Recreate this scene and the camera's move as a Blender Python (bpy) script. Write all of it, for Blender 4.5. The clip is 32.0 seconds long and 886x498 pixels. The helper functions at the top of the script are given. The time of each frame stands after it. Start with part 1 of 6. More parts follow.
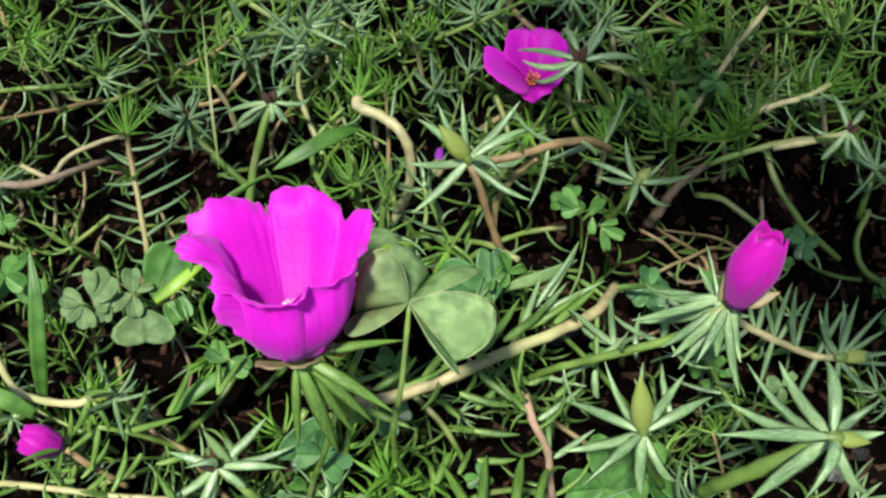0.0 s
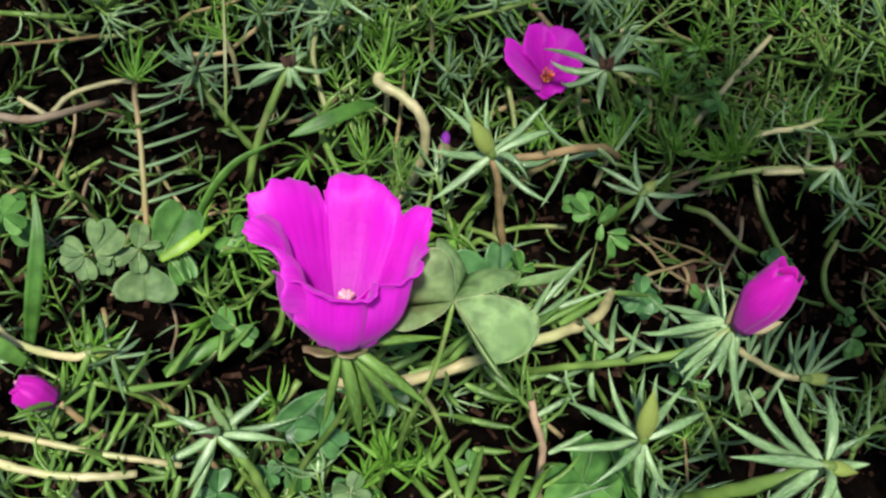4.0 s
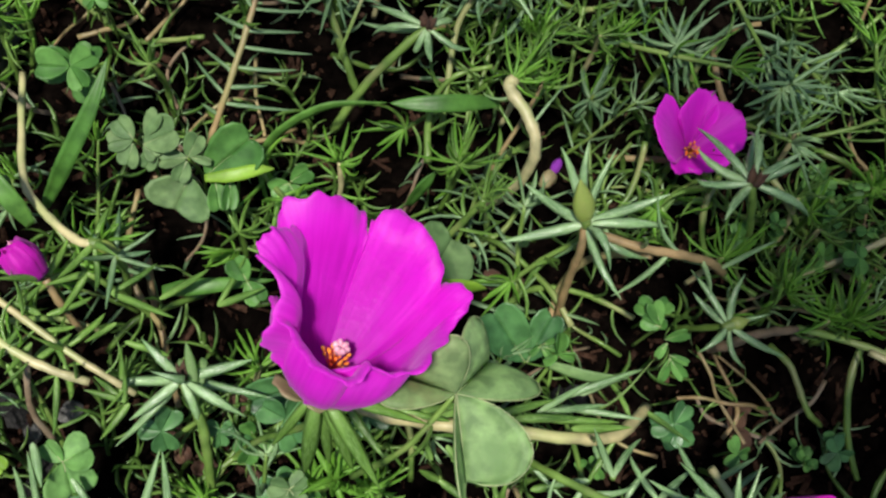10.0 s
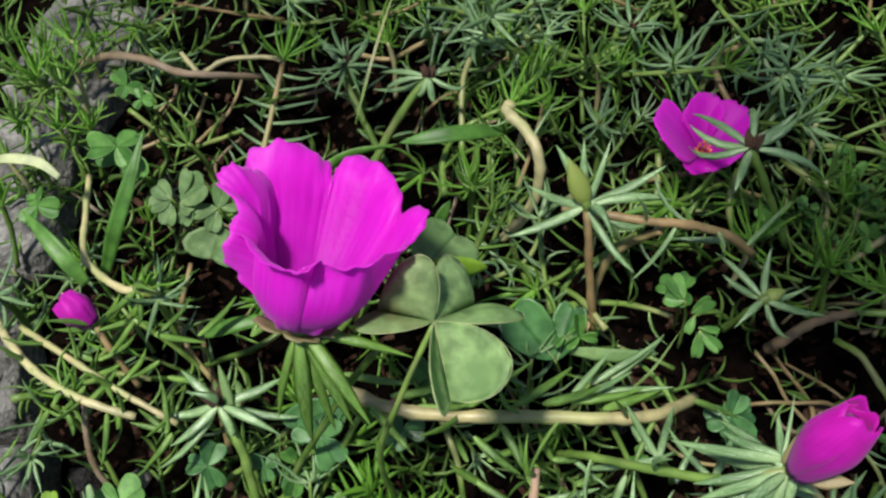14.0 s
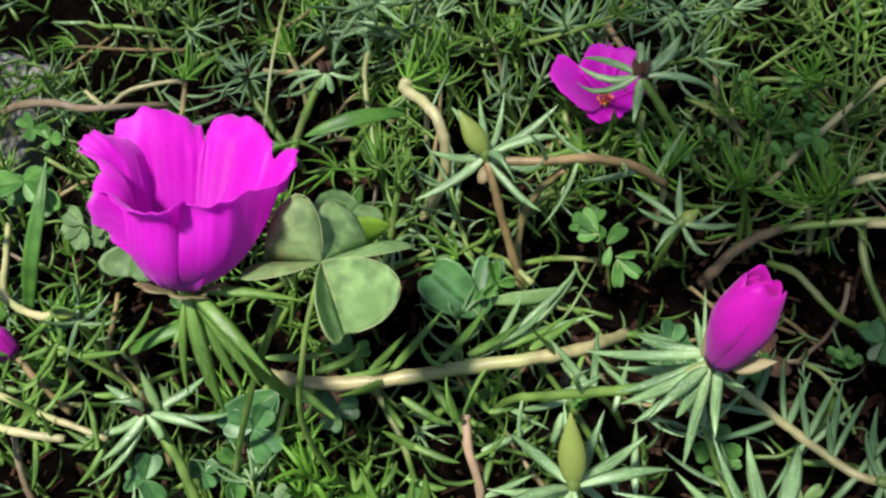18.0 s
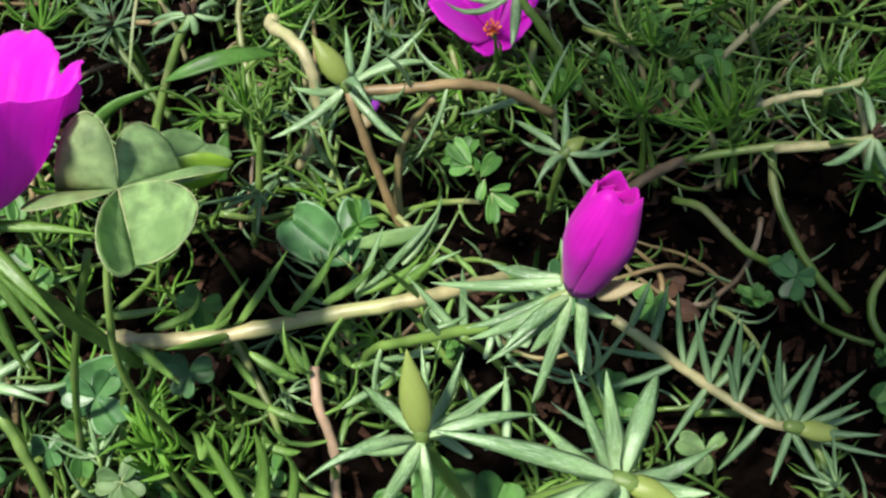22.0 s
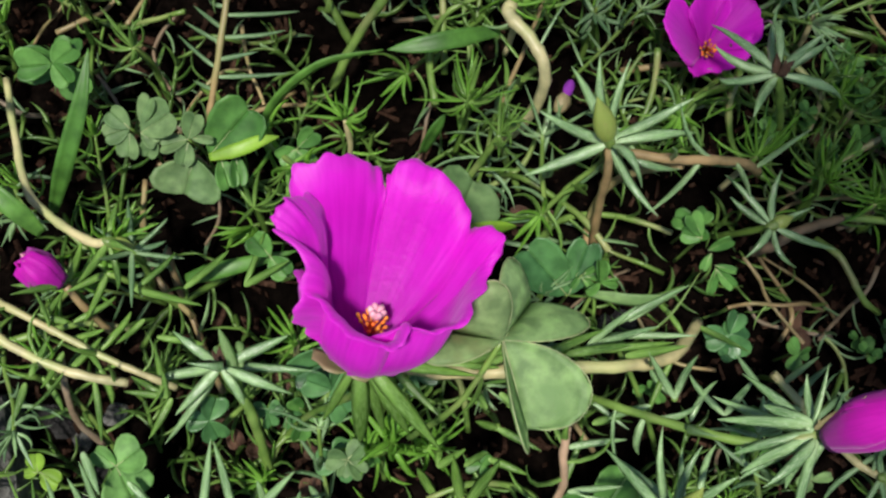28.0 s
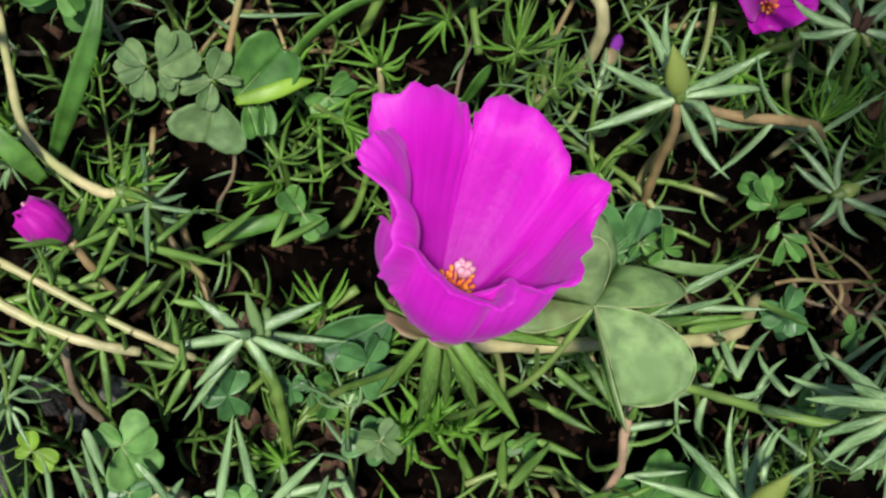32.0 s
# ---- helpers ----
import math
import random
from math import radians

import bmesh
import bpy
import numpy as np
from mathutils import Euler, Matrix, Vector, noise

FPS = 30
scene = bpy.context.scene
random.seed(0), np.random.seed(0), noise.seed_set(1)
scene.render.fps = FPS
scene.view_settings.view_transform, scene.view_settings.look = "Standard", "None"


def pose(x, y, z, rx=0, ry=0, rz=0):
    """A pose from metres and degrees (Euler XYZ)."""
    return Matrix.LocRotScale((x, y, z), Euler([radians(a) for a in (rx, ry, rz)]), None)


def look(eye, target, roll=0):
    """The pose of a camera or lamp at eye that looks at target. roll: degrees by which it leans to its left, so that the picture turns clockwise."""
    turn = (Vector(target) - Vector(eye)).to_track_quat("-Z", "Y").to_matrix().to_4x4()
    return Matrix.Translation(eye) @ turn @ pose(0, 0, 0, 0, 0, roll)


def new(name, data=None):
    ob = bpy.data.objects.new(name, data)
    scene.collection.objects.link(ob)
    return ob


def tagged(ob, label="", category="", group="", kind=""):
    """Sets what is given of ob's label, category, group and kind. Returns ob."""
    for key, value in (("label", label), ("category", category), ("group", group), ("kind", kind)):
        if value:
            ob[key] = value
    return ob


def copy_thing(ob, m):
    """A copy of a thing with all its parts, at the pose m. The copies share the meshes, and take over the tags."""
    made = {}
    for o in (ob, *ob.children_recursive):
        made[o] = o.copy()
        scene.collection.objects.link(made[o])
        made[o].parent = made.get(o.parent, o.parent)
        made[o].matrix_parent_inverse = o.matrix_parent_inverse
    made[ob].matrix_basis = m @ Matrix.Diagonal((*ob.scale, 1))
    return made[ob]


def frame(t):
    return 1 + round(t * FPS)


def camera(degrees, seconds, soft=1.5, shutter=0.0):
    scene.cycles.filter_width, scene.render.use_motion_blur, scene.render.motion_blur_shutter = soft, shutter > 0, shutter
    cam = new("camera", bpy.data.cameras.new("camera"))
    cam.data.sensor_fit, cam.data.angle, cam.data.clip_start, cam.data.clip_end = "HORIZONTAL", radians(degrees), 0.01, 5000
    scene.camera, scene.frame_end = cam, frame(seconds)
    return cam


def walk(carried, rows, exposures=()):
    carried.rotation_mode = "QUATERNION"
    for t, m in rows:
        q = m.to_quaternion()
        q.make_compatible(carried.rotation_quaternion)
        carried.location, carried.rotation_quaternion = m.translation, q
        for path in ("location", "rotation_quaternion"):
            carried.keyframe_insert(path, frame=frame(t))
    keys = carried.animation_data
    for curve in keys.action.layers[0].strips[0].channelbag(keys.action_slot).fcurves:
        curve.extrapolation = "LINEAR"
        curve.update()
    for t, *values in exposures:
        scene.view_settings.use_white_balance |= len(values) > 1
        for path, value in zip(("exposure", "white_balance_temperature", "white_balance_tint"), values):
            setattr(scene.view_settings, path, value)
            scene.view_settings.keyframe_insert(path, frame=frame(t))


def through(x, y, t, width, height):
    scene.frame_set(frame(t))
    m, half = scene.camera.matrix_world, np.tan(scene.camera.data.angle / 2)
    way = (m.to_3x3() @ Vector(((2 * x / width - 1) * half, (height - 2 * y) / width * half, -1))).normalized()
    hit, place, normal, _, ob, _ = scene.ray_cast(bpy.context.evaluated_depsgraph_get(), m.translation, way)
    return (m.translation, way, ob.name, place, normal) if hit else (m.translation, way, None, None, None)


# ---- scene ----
cam = camera(49.92, 32.0, soft=2.45)
# seconds, place in metres, turn in degrees
PATH = [
    (0, 0.00357, -0.06774, 0.30743, 22.037, -0.255, -29.598),
    (0.5, 0.00060, -0.07059, 0.31188, 23.498, -0.315, -29.507),
    (1, -0.00215, -0.07698, 0.30594, 24.795, -0.486, -29.650),
    (1.5, -0.00042, -0.08730, 0.30227, 26.102, 0.266, -29.732),
    (2, 0.00356, -0.09425, 0.30057, 26.746, 0.523, -29.700),
    (2.5, -0.00241, -0.08439, 0.30367, 25.467, -0.663, -29.528),
    (3, -0.00929, -0.07005, 0.31277, 23.277, -2.711, -29.127),
    (3.5, -0.02329, -0.05351, 0.31214, 21.010, -6.384, -27.522),
    (5.5, -0.03032, -0.00816, 0.31509, 11.650, -12.409, -23.606),
    (6, -0.03353, 0.00121, 0.31936, 10.015, -13.089, -23.060),
    (6.5, -0.03633, 0.00714, 0.31676, 8.294, -14.031, -21.790),
    (7, -0.02580, 0.01274, 0.32260, 8.534, -12.933, -19.009),
    (7.5, -0.02566, 0.01068, 0.31192, 8.620, -12.811, -14.572),
    (8, -0.02106, 0.00927, 0.30647, 8.463, -12.003, -13.873),
    (8.5, -0.01314, 0.00923, 0.30802, 8.318, -10.823, -11.182),
    (9, -0.01037, 0.00175, 0.30410, 7.826, -10.228, -6.783),
    (9.5, -0.00521, -0.00257, 0.30066, 8.007, -9.497, -3.569),
    (10, -0.00193, 0.00126, 0.29498, 7.719, -9.253, -0.006),
    (10.5, 0.00149, -0.00241, 0.28942, 7.873, -8.805, 2.363),
    (11, 0.00033, -0.00952, 0.28214, 8.697, -8.048, 2.983),
    (11.5, 0.00800, -0.01521, 0.28774, 10.534, -5.950, 0.615),
    (12, 0.01932, -0.02327, 0.29759, 12.964, -3.246, -0.436),
    (12.5, 0.02780, -0.03319, 0.30322, 15.820, -0.236, -2.242),
    (13, 0.02792, -0.04878, 0.29284, 19.259, 0.897, -3.705),
    (13.5, 0.03311, -0.06074, 0.29049, 21.089, 1.504, -4.051),
    (14, 0.03755, -0.06810, 0.28887, 23.205, 2.413, -4.693),
    (14.5, 0.03725, -0.07650, 0.28518, 24.557, 2.588, -5.131),
    (15, 0.04726, -0.08458, 0.28128, 25.772, 4.313, -6.353),
    (15.5, 0.05045, -0.08941, 0.27875, 26.389, 4.762, -7.345),
    (17.5, 0.05355, -0.09471, 0.27360, 27.932, 6.359, -11.981),
    (18, 0.05767, -0.10053, 0.27025, 27.918, 6.556, -12.505),
    (18.5, 0.06325, -0.10583, 0.26445, 28.160, 6.767, -12.581),
    (19, 0.06787, -0.10841, 0.26262, 28.221, 7.058, -12.896),
    (19.5, 0.06953, -0.10985, 0.25794, 28.057, 6.728, -13.181),
    (20, 0.07474, -0.10985, 0.25541, 28.054, 6.771, -13.318),
    (20.5, 0.07895, -0.11048, 0.24977, 27.996, 6.980, -13.606),
    (21, 0.08510, -0.11472, 0.24558, 28.201, 7.612, -13.765),
    (21.5, 0.08612, -0.11418, 0.24144, 28.137, 7.451, -14.170),
    (22, 0.08512, -0.10967, 0.23661, 27.977, 7.285, -14.584),
    (22.5, 0.08851, -0.10931, 0.23426, 28.010, 7.439, -14.539),
    (23, 0.09518, -0.10849, 0.23083, 27.914, 7.701, -14.391),
    (23.5, 0.09314, -0.10712, 0.23530, 27.698, 7.367, -14.236),
    (24, 0.08388, -0.10274, 0.25480, 26.008, 5.972, -14.438),
    (24.5, 0.06110, -0.07175, 0.28730, 21.387, 2.952, -13.776),
    (25, 0.03962, -0.05474, 0.29283, 18.337, 0.314, -13.015),
    (25.5, 0.03409, -0.03707, 0.29303, 15.203, -0.996, -12.458),
    (26, 0.03261, -0.02023, 0.28756, 12.400, -1.857, -11.395),
    (26.5, 0.02758, -0.01294, 0.27995, 10.177, -2.368, -10.751),
    (28.5, -0.00912, 0.00490, 0.28623, 4.443, -8.545, -7.794),
    (29, -0.01306, 0.00267, 0.28299, 3.814, -9.501, -7.209),
    (29.5, -0.01346, 0.00123, 0.27917, 3.837, -9.457, -7.244),
    (30, -0.01705, -0.00003, 0.27623, 4.141, -9.653, -7.455),
    (30.5, -0.02024, -0.00104, 0.27078, 4.197, -10.012, -7.392),
    (31, -0.02706, 0.00016, 0.26396, 4.174, -10.789, -7.308),
    (31.5, -0.02416, 0.00195, 0.26136, 4.422, -10.477, -7.519),
    (32, -0.02345, 0.00200, 0.25821, 4.666, -10.311, -7.776),
]
EXPOSURES = [(0.0, 0.33), (3.0, 0.21), (6.0, 0.06), (8.0, 0.01), (15.0, -0.03), (18.0, 0.23), (24.0, 0.42), (25.0, 0.2), (26.0, 0.15), (29.0, -0.14), (32.0, -0.08)]
walk(cam, [(t, pose(*row)) for t, *row in PATH], EXPOSURES)

# ---- world and sun ----
SUN_AZ, SUN_EL = radians(190.0), radians(77.5)   # azimuth from +x, counterclockwise; height
sun_way = Vector((math.cos(SUN_AZ) * math.cos(SUN_EL), math.sin(SUN_AZ) * math.cos(SUN_EL), math.sin(SUN_EL)))
world = bpy.data.worlds.new("sky")
scene.world = world
world.use_nodes = True
sky = world.node_tree.nodes.new("ShaderNodeTexSky")
sky.sky_type, sky.sun_disc = "NISHITA", False
sky.sun_elevation, sky.sun_rotation = SUN_EL, math.pi / 2 - SUN_AZ
sky_bg = world.node_tree.nodes["Background"]
sky_bg.inputs["Strength"].default_value = 0.085
world.node_tree.links.new(sky.outputs[0], sky_bg.inputs["Color"])
sun_data = bpy.data.lights.new("sun", "SUN")
sun_data.energy, sun_data.angle, sun_data.color = 5.0, radians(5.5), (1.0, 0.96, 0.9)
sun = new("sun", sun_data)
sun.matrix_world = look(sun_way * 3, (0, 0, 0))

# ---- materials ----
def material(name, build):
    mat = bpy.data.materials.new(name)
    mat.use_nodes = True
    nodes, links = mat.node_tree.nodes, mat.node_tree.links
    nodes.clear()
    out = nodes.new("ShaderNodeOutputMaterial")
    build(nodes, links, out)
    return mat


def put(nodes, kind, **values):
    n = nodes.new(kind)
    for key, v in values.items():
        n.inputs[key.replace("_", " ")].default_value = v
    return n


def ramp(nodes, links, source, stops):
    r = nodes.new("ShaderNodeValToRGB")
    while len(r.color_ramp.elements) < len(stops):
        r.color_ramp.elements.new(0.5)
    for el, (at, colour) in zip(r.color_ramp.elements, stops):
        el.position, el.color = at, (*colour, 1)
    links.new(source, r.inputs[0])
    return r.outputs[0]


def mixed(nodes, links, fac, a, b, mode="MIX"):
    m = nodes.new("ShaderNodeMix")
    m.data_type, m.blend_type = "RGBA", mode
    for sock, v in ((m.inputs[0], fac), (m.inputs[6], a), (m.inputs[7], b)):
        if hasattr(v, "links"):
            links.new(v, sock)
        elif isinstance(v, tuple):
            sock.default_value = (*v, 1)
        else:
            sock.default_value = v
    return m.outputs[2]


def noise_of(nodes, links, scale, detail=3.0, space="Object"):
    c = nodes.new("ShaderNodeTexCoord")
    n = put(nodes, "ShaderNodeTexNoise", Scale=scale, Detail=detail)
    links.new(c.outputs[space], n.inputs["Vector"])
    return n.outputs["Fac"]


def plant_material(name, dark, light, tip=None, rough=0.45, through=0.3, grain=60.0, bump=0.15, gloss=0.5, space="Generated", worn=None, wax=None):
    """Living plant skin: two greens by random and grain, some light passing through."""
    def build(nodes, links, out):
        info = nodes.new("ShaderNodeObjectInfo")
        isle = nodes.new("ShaderNodeNewGeometry")
        rnd = put(nodes, "ShaderNodeMath")
        rnd.operation = "FRACT"
        add = put(nodes, "ShaderNodeMath")
        add.operation = "ADD"
        links.new(info.outputs["Random"], add.inputs[0])
        links.new(isle.outputs["Random Per Island"], add.inputs[1])
        links.new(add.outputs[0], rnd.inputs[0])
        col = mixed(nodes, links, rnd.outputs[0], dark, light)
        spot = noise_of(nodes, links, grain, 4.0, "Object")
        shade = ramp(nodes, links, spot, [(0.36, (0.66, 0.69, 0.64)), (0.64, (1.24, 1.2, 1.14))])
        col = mixed(nodes, links, 1.0, col, shade, "MULTIPLY")
        if tip:
            c = nodes.new("ShaderNodeTexCoord")
            s = nodes.new("ShaderNodeSeparateXYZ")
            links.new(c.outputs["Generated"], s.inputs[0])
            f = ramp(nodes, links, s.outputs[2], [(0.0, (1, 1, 1)), (0.22, (0.25, 0.25, 0.25)), (0.5, (0, 0, 0)), (0.93, (0, 0, 0)), (1.0, (0.5, 0.5, 0.5))])
            col = mixed(nodes, links, f, col, tip)
        if wax:
            c = nodes.new("ShaderNodeTexCoord")
            mp = nodes.new("ShaderNodeMapping")
            mp.inputs["Scale"].default_value = (7.0, 7.0, 0.9)
            links.new(c.outputs["Object"], mp.inputs["Vector"])
            w = put(nodes, "ShaderNodeTexNoise", Scale=3.0, Detail=4.0)
            links.new(mp.outputs[0], w.inputs["Vector"])
            f = ramp(nodes, links, w.outputs["Fac"], [(0.46, (0, 0, 0)), (0.7, (0.7, 0.7, 0.7))])
            col = mixed(nodes, links, f, col, wax)
        if worn:
            w = noise_of(nodes, links, grain * 0.35, 2.0, "Object")
            f = ramp(nodes, links, w, [(0.52, (0, 0, 0)), (0.68, (1, 1, 1))])
            col = mixed(nodes, links, f, col, worn)
        b = put(nodes, "ShaderNodeBsdfPrincipled", Roughness=rough)
        b.inputs["Specular IOR Level"].default_value = gloss
        links.new(col, b.inputs["Base Color"])
        fine = noise_of(nodes, links, grain * 9, 3.0, "Object")
        bm_ = put(nodes, "ShaderNodeBump", Strength=bump, Distance=0.0004)
        links.new(fine, bm_.inputs["Height"])
        links.new(bm_.outputs[0], b.inputs["Normal"])
        if through:
            t = nodes.new("ShaderNodeBsdfTranslucent")
            bright = mixed(nodes, links, 1.0, col, (1.25, 1.2, 0.75), "MULTIPLY")
            links.new(bright, t.inputs["Color"])
            m = put(nodes, "ShaderNodeMixShader", Fac=through)
            links.new(b.outputs[0], m.inputs[1])
            links.new(t.outputs[0], m.inputs[2])
            links.new(m.outputs[0], out.inputs[0])
        else:
            links.new(b.outputs[0], out.inputs[0])
    return material(name, build)


NEEDLE_SAGE = plant_material("needle_sage", (0.108, 0.245, 0.0782), (0.279, 0.479, 0.189), tip=(0.423, 0.612, 0.294), rough=0.28, through=0.18, grain=3.0, gloss=0.9, bump=0.3, wax=(0.513, 0.673, 0.423))
NEEDLE_GREEN = plant_material("needle_green", (0.047, 0.131, 0.0184), (0.178, 0.352, 0.0552), tip=(0.279, 0.479, 0.11), rough=0.28, through=0.25, grain=3.0, bump=0.3, wax=(0.288, 0.469, 0.147))
NEEDLE_FRESH = plant_material("needle_fresh", (0.104, 0.296, 0.0258), (0.207, 0.469, 0.0506), tip=(0.297, 0.571, 0.11), rough=0.34, through=0.34, grain=3.0, bump=0.3, wax=(0.297, 0.541, 0.11))
# blue-green kept darker than the sage needles: shade is put into this colour
NEEDLE_BLUE_SHADED = plant_material("needle_blue_shaded", (0.0765, 0.184, 0.069), (0.171, 0.316, 0.129), tip=(0.297, 0.449, 0.212), rough=0.34, through=0.18, grain=3.0, gloss=0.55, bump=0.3, wax=(0.333, 0.469, 0.285))
UNDER_GREEN = plant_material("undergrowth_green", (0.05, 0.13, 0.023), (0.175, 0.31, 0.0644), rough=0.35, through=0.25, grain=250.0, bump=0.2)
STEM_GREEN = plant_material("stem_green", (0.0885, 0.169, 0.0278), (0.169, 0.281, 0.0607), rough=0.4, through=0.0, grain=120.0, worn=(0.284, 0.304, 0.117))
STEM_TAN = plant_material("stem_tan", (0.4, 0.36, 0.18), (0.5, 0.46, 0.25), rough=0.42, through=0.0, grain=140.0, worn=(0.4, 0.44, 0.17))
STEM_RED = plant_material("stem_red", (0.26, 0.18, 0.085), (0.34, 0.26, 0.13), rough=0.45, through=0.0, grain=140.0, worn=(0.3, 0.27, 0.11))
STEM_PINK = plant_material("stem_pink", (0.37, 0.25, 0.17), (0.46, 0.36, 0.25), rough=0.45, through=0.0, grain=140.0, worn=(0.5, 0.44, 0.3))
STEM_BROWN = plant_material("stem_brown", (0.15, 0.1, 0.06), (0.22, 0.16, 0.1), rough=0.75, through=0.0, grain=160.0, worn=(0.3, 0.24, 0.17), bump=0.5)
CLOVER_GREEN = plant_material("clover_green", (0.0626, 0.187, 0.0384), (0.156, 0.362, 0.085), rough=0.42, through=0.3, grain=220.0, gloss=0.35)
# darker copy of the clover green, with shade put into the colour
CLOVER_DEEP_SHADED = plant_material("clover_deep_shaded", (0.05, 0.152, 0.05), (0.1, 0.255, 0.08), rough=0.36, through=0.22, grain=220.0)
CLOVER_PALE = plant_material("clover_pale", (0.28, 0.46, 0.18), (0.37, 0.56, 0.26), rough=0.5, through=0.45, grain=260.0, bump=0.35, worn=(0.24, 0.41, 0.15), gloss=0.3)
CLOVER_SOFT = plant_material("clover_soft", (0.13, 0.245, 0.09), (0.205, 0.325, 0.135), rough=0.5, through=0.3, grain=260.0, bump=0.35, worn=(0.145, 0.26, 0.09), gloss=0.35)
CLOVER_FRESH = plant_material("clover_fresh", (0.15, 0.35, 0.09), (0.225, 0.45, 0.14), rough=0.5, through=0.35, grain=240.0, bump=0.25, worn=(0.19, 0.37, 0.11), gloss=0.3)
# pale clover leaf with the flower's brownish shade put into its colour
CLOVER_PALE_SHADED = plant_material("clover_pale_shaded", (0.23, 0.36, 0.14), (0.31, 0.44, 0.2), rough=0.5, through=0.4, grain=260.0, bump=0.35, worn=(0.24, 0.27, 0.11), gloss=0.3)
RIM_PALE = plant_material("leaf_rim_pale", (0.42, 0.5, 0.24), (0.48, 0.55, 0.3), rough=0.5, through=0.2, grain=130.0)
LIME = plant_material("leaf_lime", (0.19, 0.36, 0.03), (0.3, 0.52, 0.06), rough=0.45, through=0.35, grain=130.0)
GRASS_GREEN = plant_material("grass_green", (0.068, 0.196, 0.0309), (0.151, 0.35, 0.0648), rough=0.45, through=0.3, grain=200.0)
BUD_GREEN = plant_material("bud_green", (0.26, 0.37, 0.07), (0.34, 0.45, 0.11), rough=0.35, through=0.15, grain=150.0, worn=(0.3, 0.24, 0.1))
SEPAL_TAN = plant_material("sepal_tan", (0.36, 0.33, 0.16), (0.42, 0.36, 0.19), rough=0.5, through=0.25, grain=150.0, worn=(0.34, 0.2, 0.14))
DRY_BROWN = plant_material("dry_brown", (0.05, 0.022, 0.014), (0.12, 0.06, 0.035), rough=0.8, through=0.0, grain=300.0, bump=0.6)
PETAL_DRY = plant_material("petal_withered", (0.22, 0.02, 0.4), (0.34, 0.04, 0.55), rough=0.7, through=0.2, grain=300.0, bump=0.5)
LEAF_DEAD = plant_material("leaf_dead", (0.075, 0.036, 0.022), (0.13, 0.068, 0.04), rough=0.75, through=0.1, grain=200.0, bump=0.5)
STAMEN_ORANGE = plant_material("stamen_orange", (0.85, 0.16, 0.02), (0.9, 0.34, 0.04), rough=0.6, through=0.0, grain=300.0)
STIGMA_PINK = plant_material("stigma_pink", (0.8, 0.35, 0.5), (0.85, 0.5, 0.6), rough=0.5, through=0.1, grain=300.0)


def petal_build(nodes, links, out, blue, rim=2.6, deepest=0.66):
    """Magenta petal: deeper towards its claw, with faint veins running to the rim."""
    uv = nodes.new("ShaderNodeUVMap")
    split = nodes.new("ShaderNodeSeparateXYZ")
    links.new(uv.outputs[0], split.inputs[0])
    stretch = nodes.new("ShaderNodeMapping")
    stretch.inputs["Scale"].default_value = (46.0, 2.2, 1.0)
    links.new(uv.outputs[0], stretch.inputs["Vector"])
    veins = put(nodes, "ShaderNodeTexNoise", Scale=1.0, Detail=4.0)
    links.new(stretch.outputs[0], veins.inputs["Vector"])
    n1 = noise_of(nodes, links, 75.0, 3.0)
    n2 = noise_of(nodes, links, 700.0, 2.0)
    col = ramp(nodes, links, n1, [(0.28, (0.89, 0.008, 0.82 * blue)), (0.5, (0.95, 0.016, 0.9 * blue)), (0.72, (0.98, 0.045, 0.95 * blue))])
    deep = ramp(nodes, links, split.outputs[1], [(0.05, (deepest, 0.45, deepest + 0.02)), (0.45, (deepest + 0.22, 0.75, deepest + 0.23)), (0.8, (deepest + 0.34, 1.0, deepest + 0.34)), (1.0, (deepest + 0.34, rim, deepest + 0.34))])
    vein = ramp(nodes, links, veins.outputs["Fac"], [(0.34, (0.9, 0.7, 0.9)), (0.66, (1.0, 1.3, 1.0))])
    pigment = mixed(nodes, links, 1.0, deep, vein, "MULTIPLY")
    b = put(nodes, "ShaderNodeBsdfPrincipled", Roughness=0.5)
    b.inputs["Specular IOR Level"].default_value = 0.35
    b.inputs["Sheen Weight"].default_value = 0.4
    b.inputs["Sheen Tint"].default_value = (1.0, 0.5, 1.0, 1)
    links.new(mixed(nodes, links, 1.0, col, pigment, "MULTIPLY"), b.inputs["Base Color"])
    height = nodes.new("ShaderNodeMath")
    height.operation = "ADD"
    links.new(n2, height.inputs[0])
    links.new(veins.outputs["Fac"], height.inputs[1])
    bump = put(nodes, "ShaderNodeBump", Strength=0.25, Distance=0.0005)
    links.new(height.outputs[0], bump.inputs["Height"])
    links.new(bump.outputs[0], b.inputs["Normal"])
    t = nodes.new("ShaderNodeBsdfTranslucent")
    links.new(mixed(nodes, links, 1.0, (0.99, 0.012, 0.93 * blue), pigment, "MULTIPLY"), t.inputs["Color"])
    m = put(nodes, "ShaderNodeMixShader", Fac=0.54)
    links.new(b.outputs[0], m.inputs[1])
    links.new(t.outputs[0], m.inputs[2])
    links.new(m.outputs[0], out.inputs[0])


PETAL = material("petal_magenta", lambda nodes, links, out: petal_build(nodes, links, out, 0.96))
PETAL_BUD = material("petal_bud_crimson", lambda nodes, links, out: petal_build(nodes, links, out, 0.86, 0.9, 0.54))


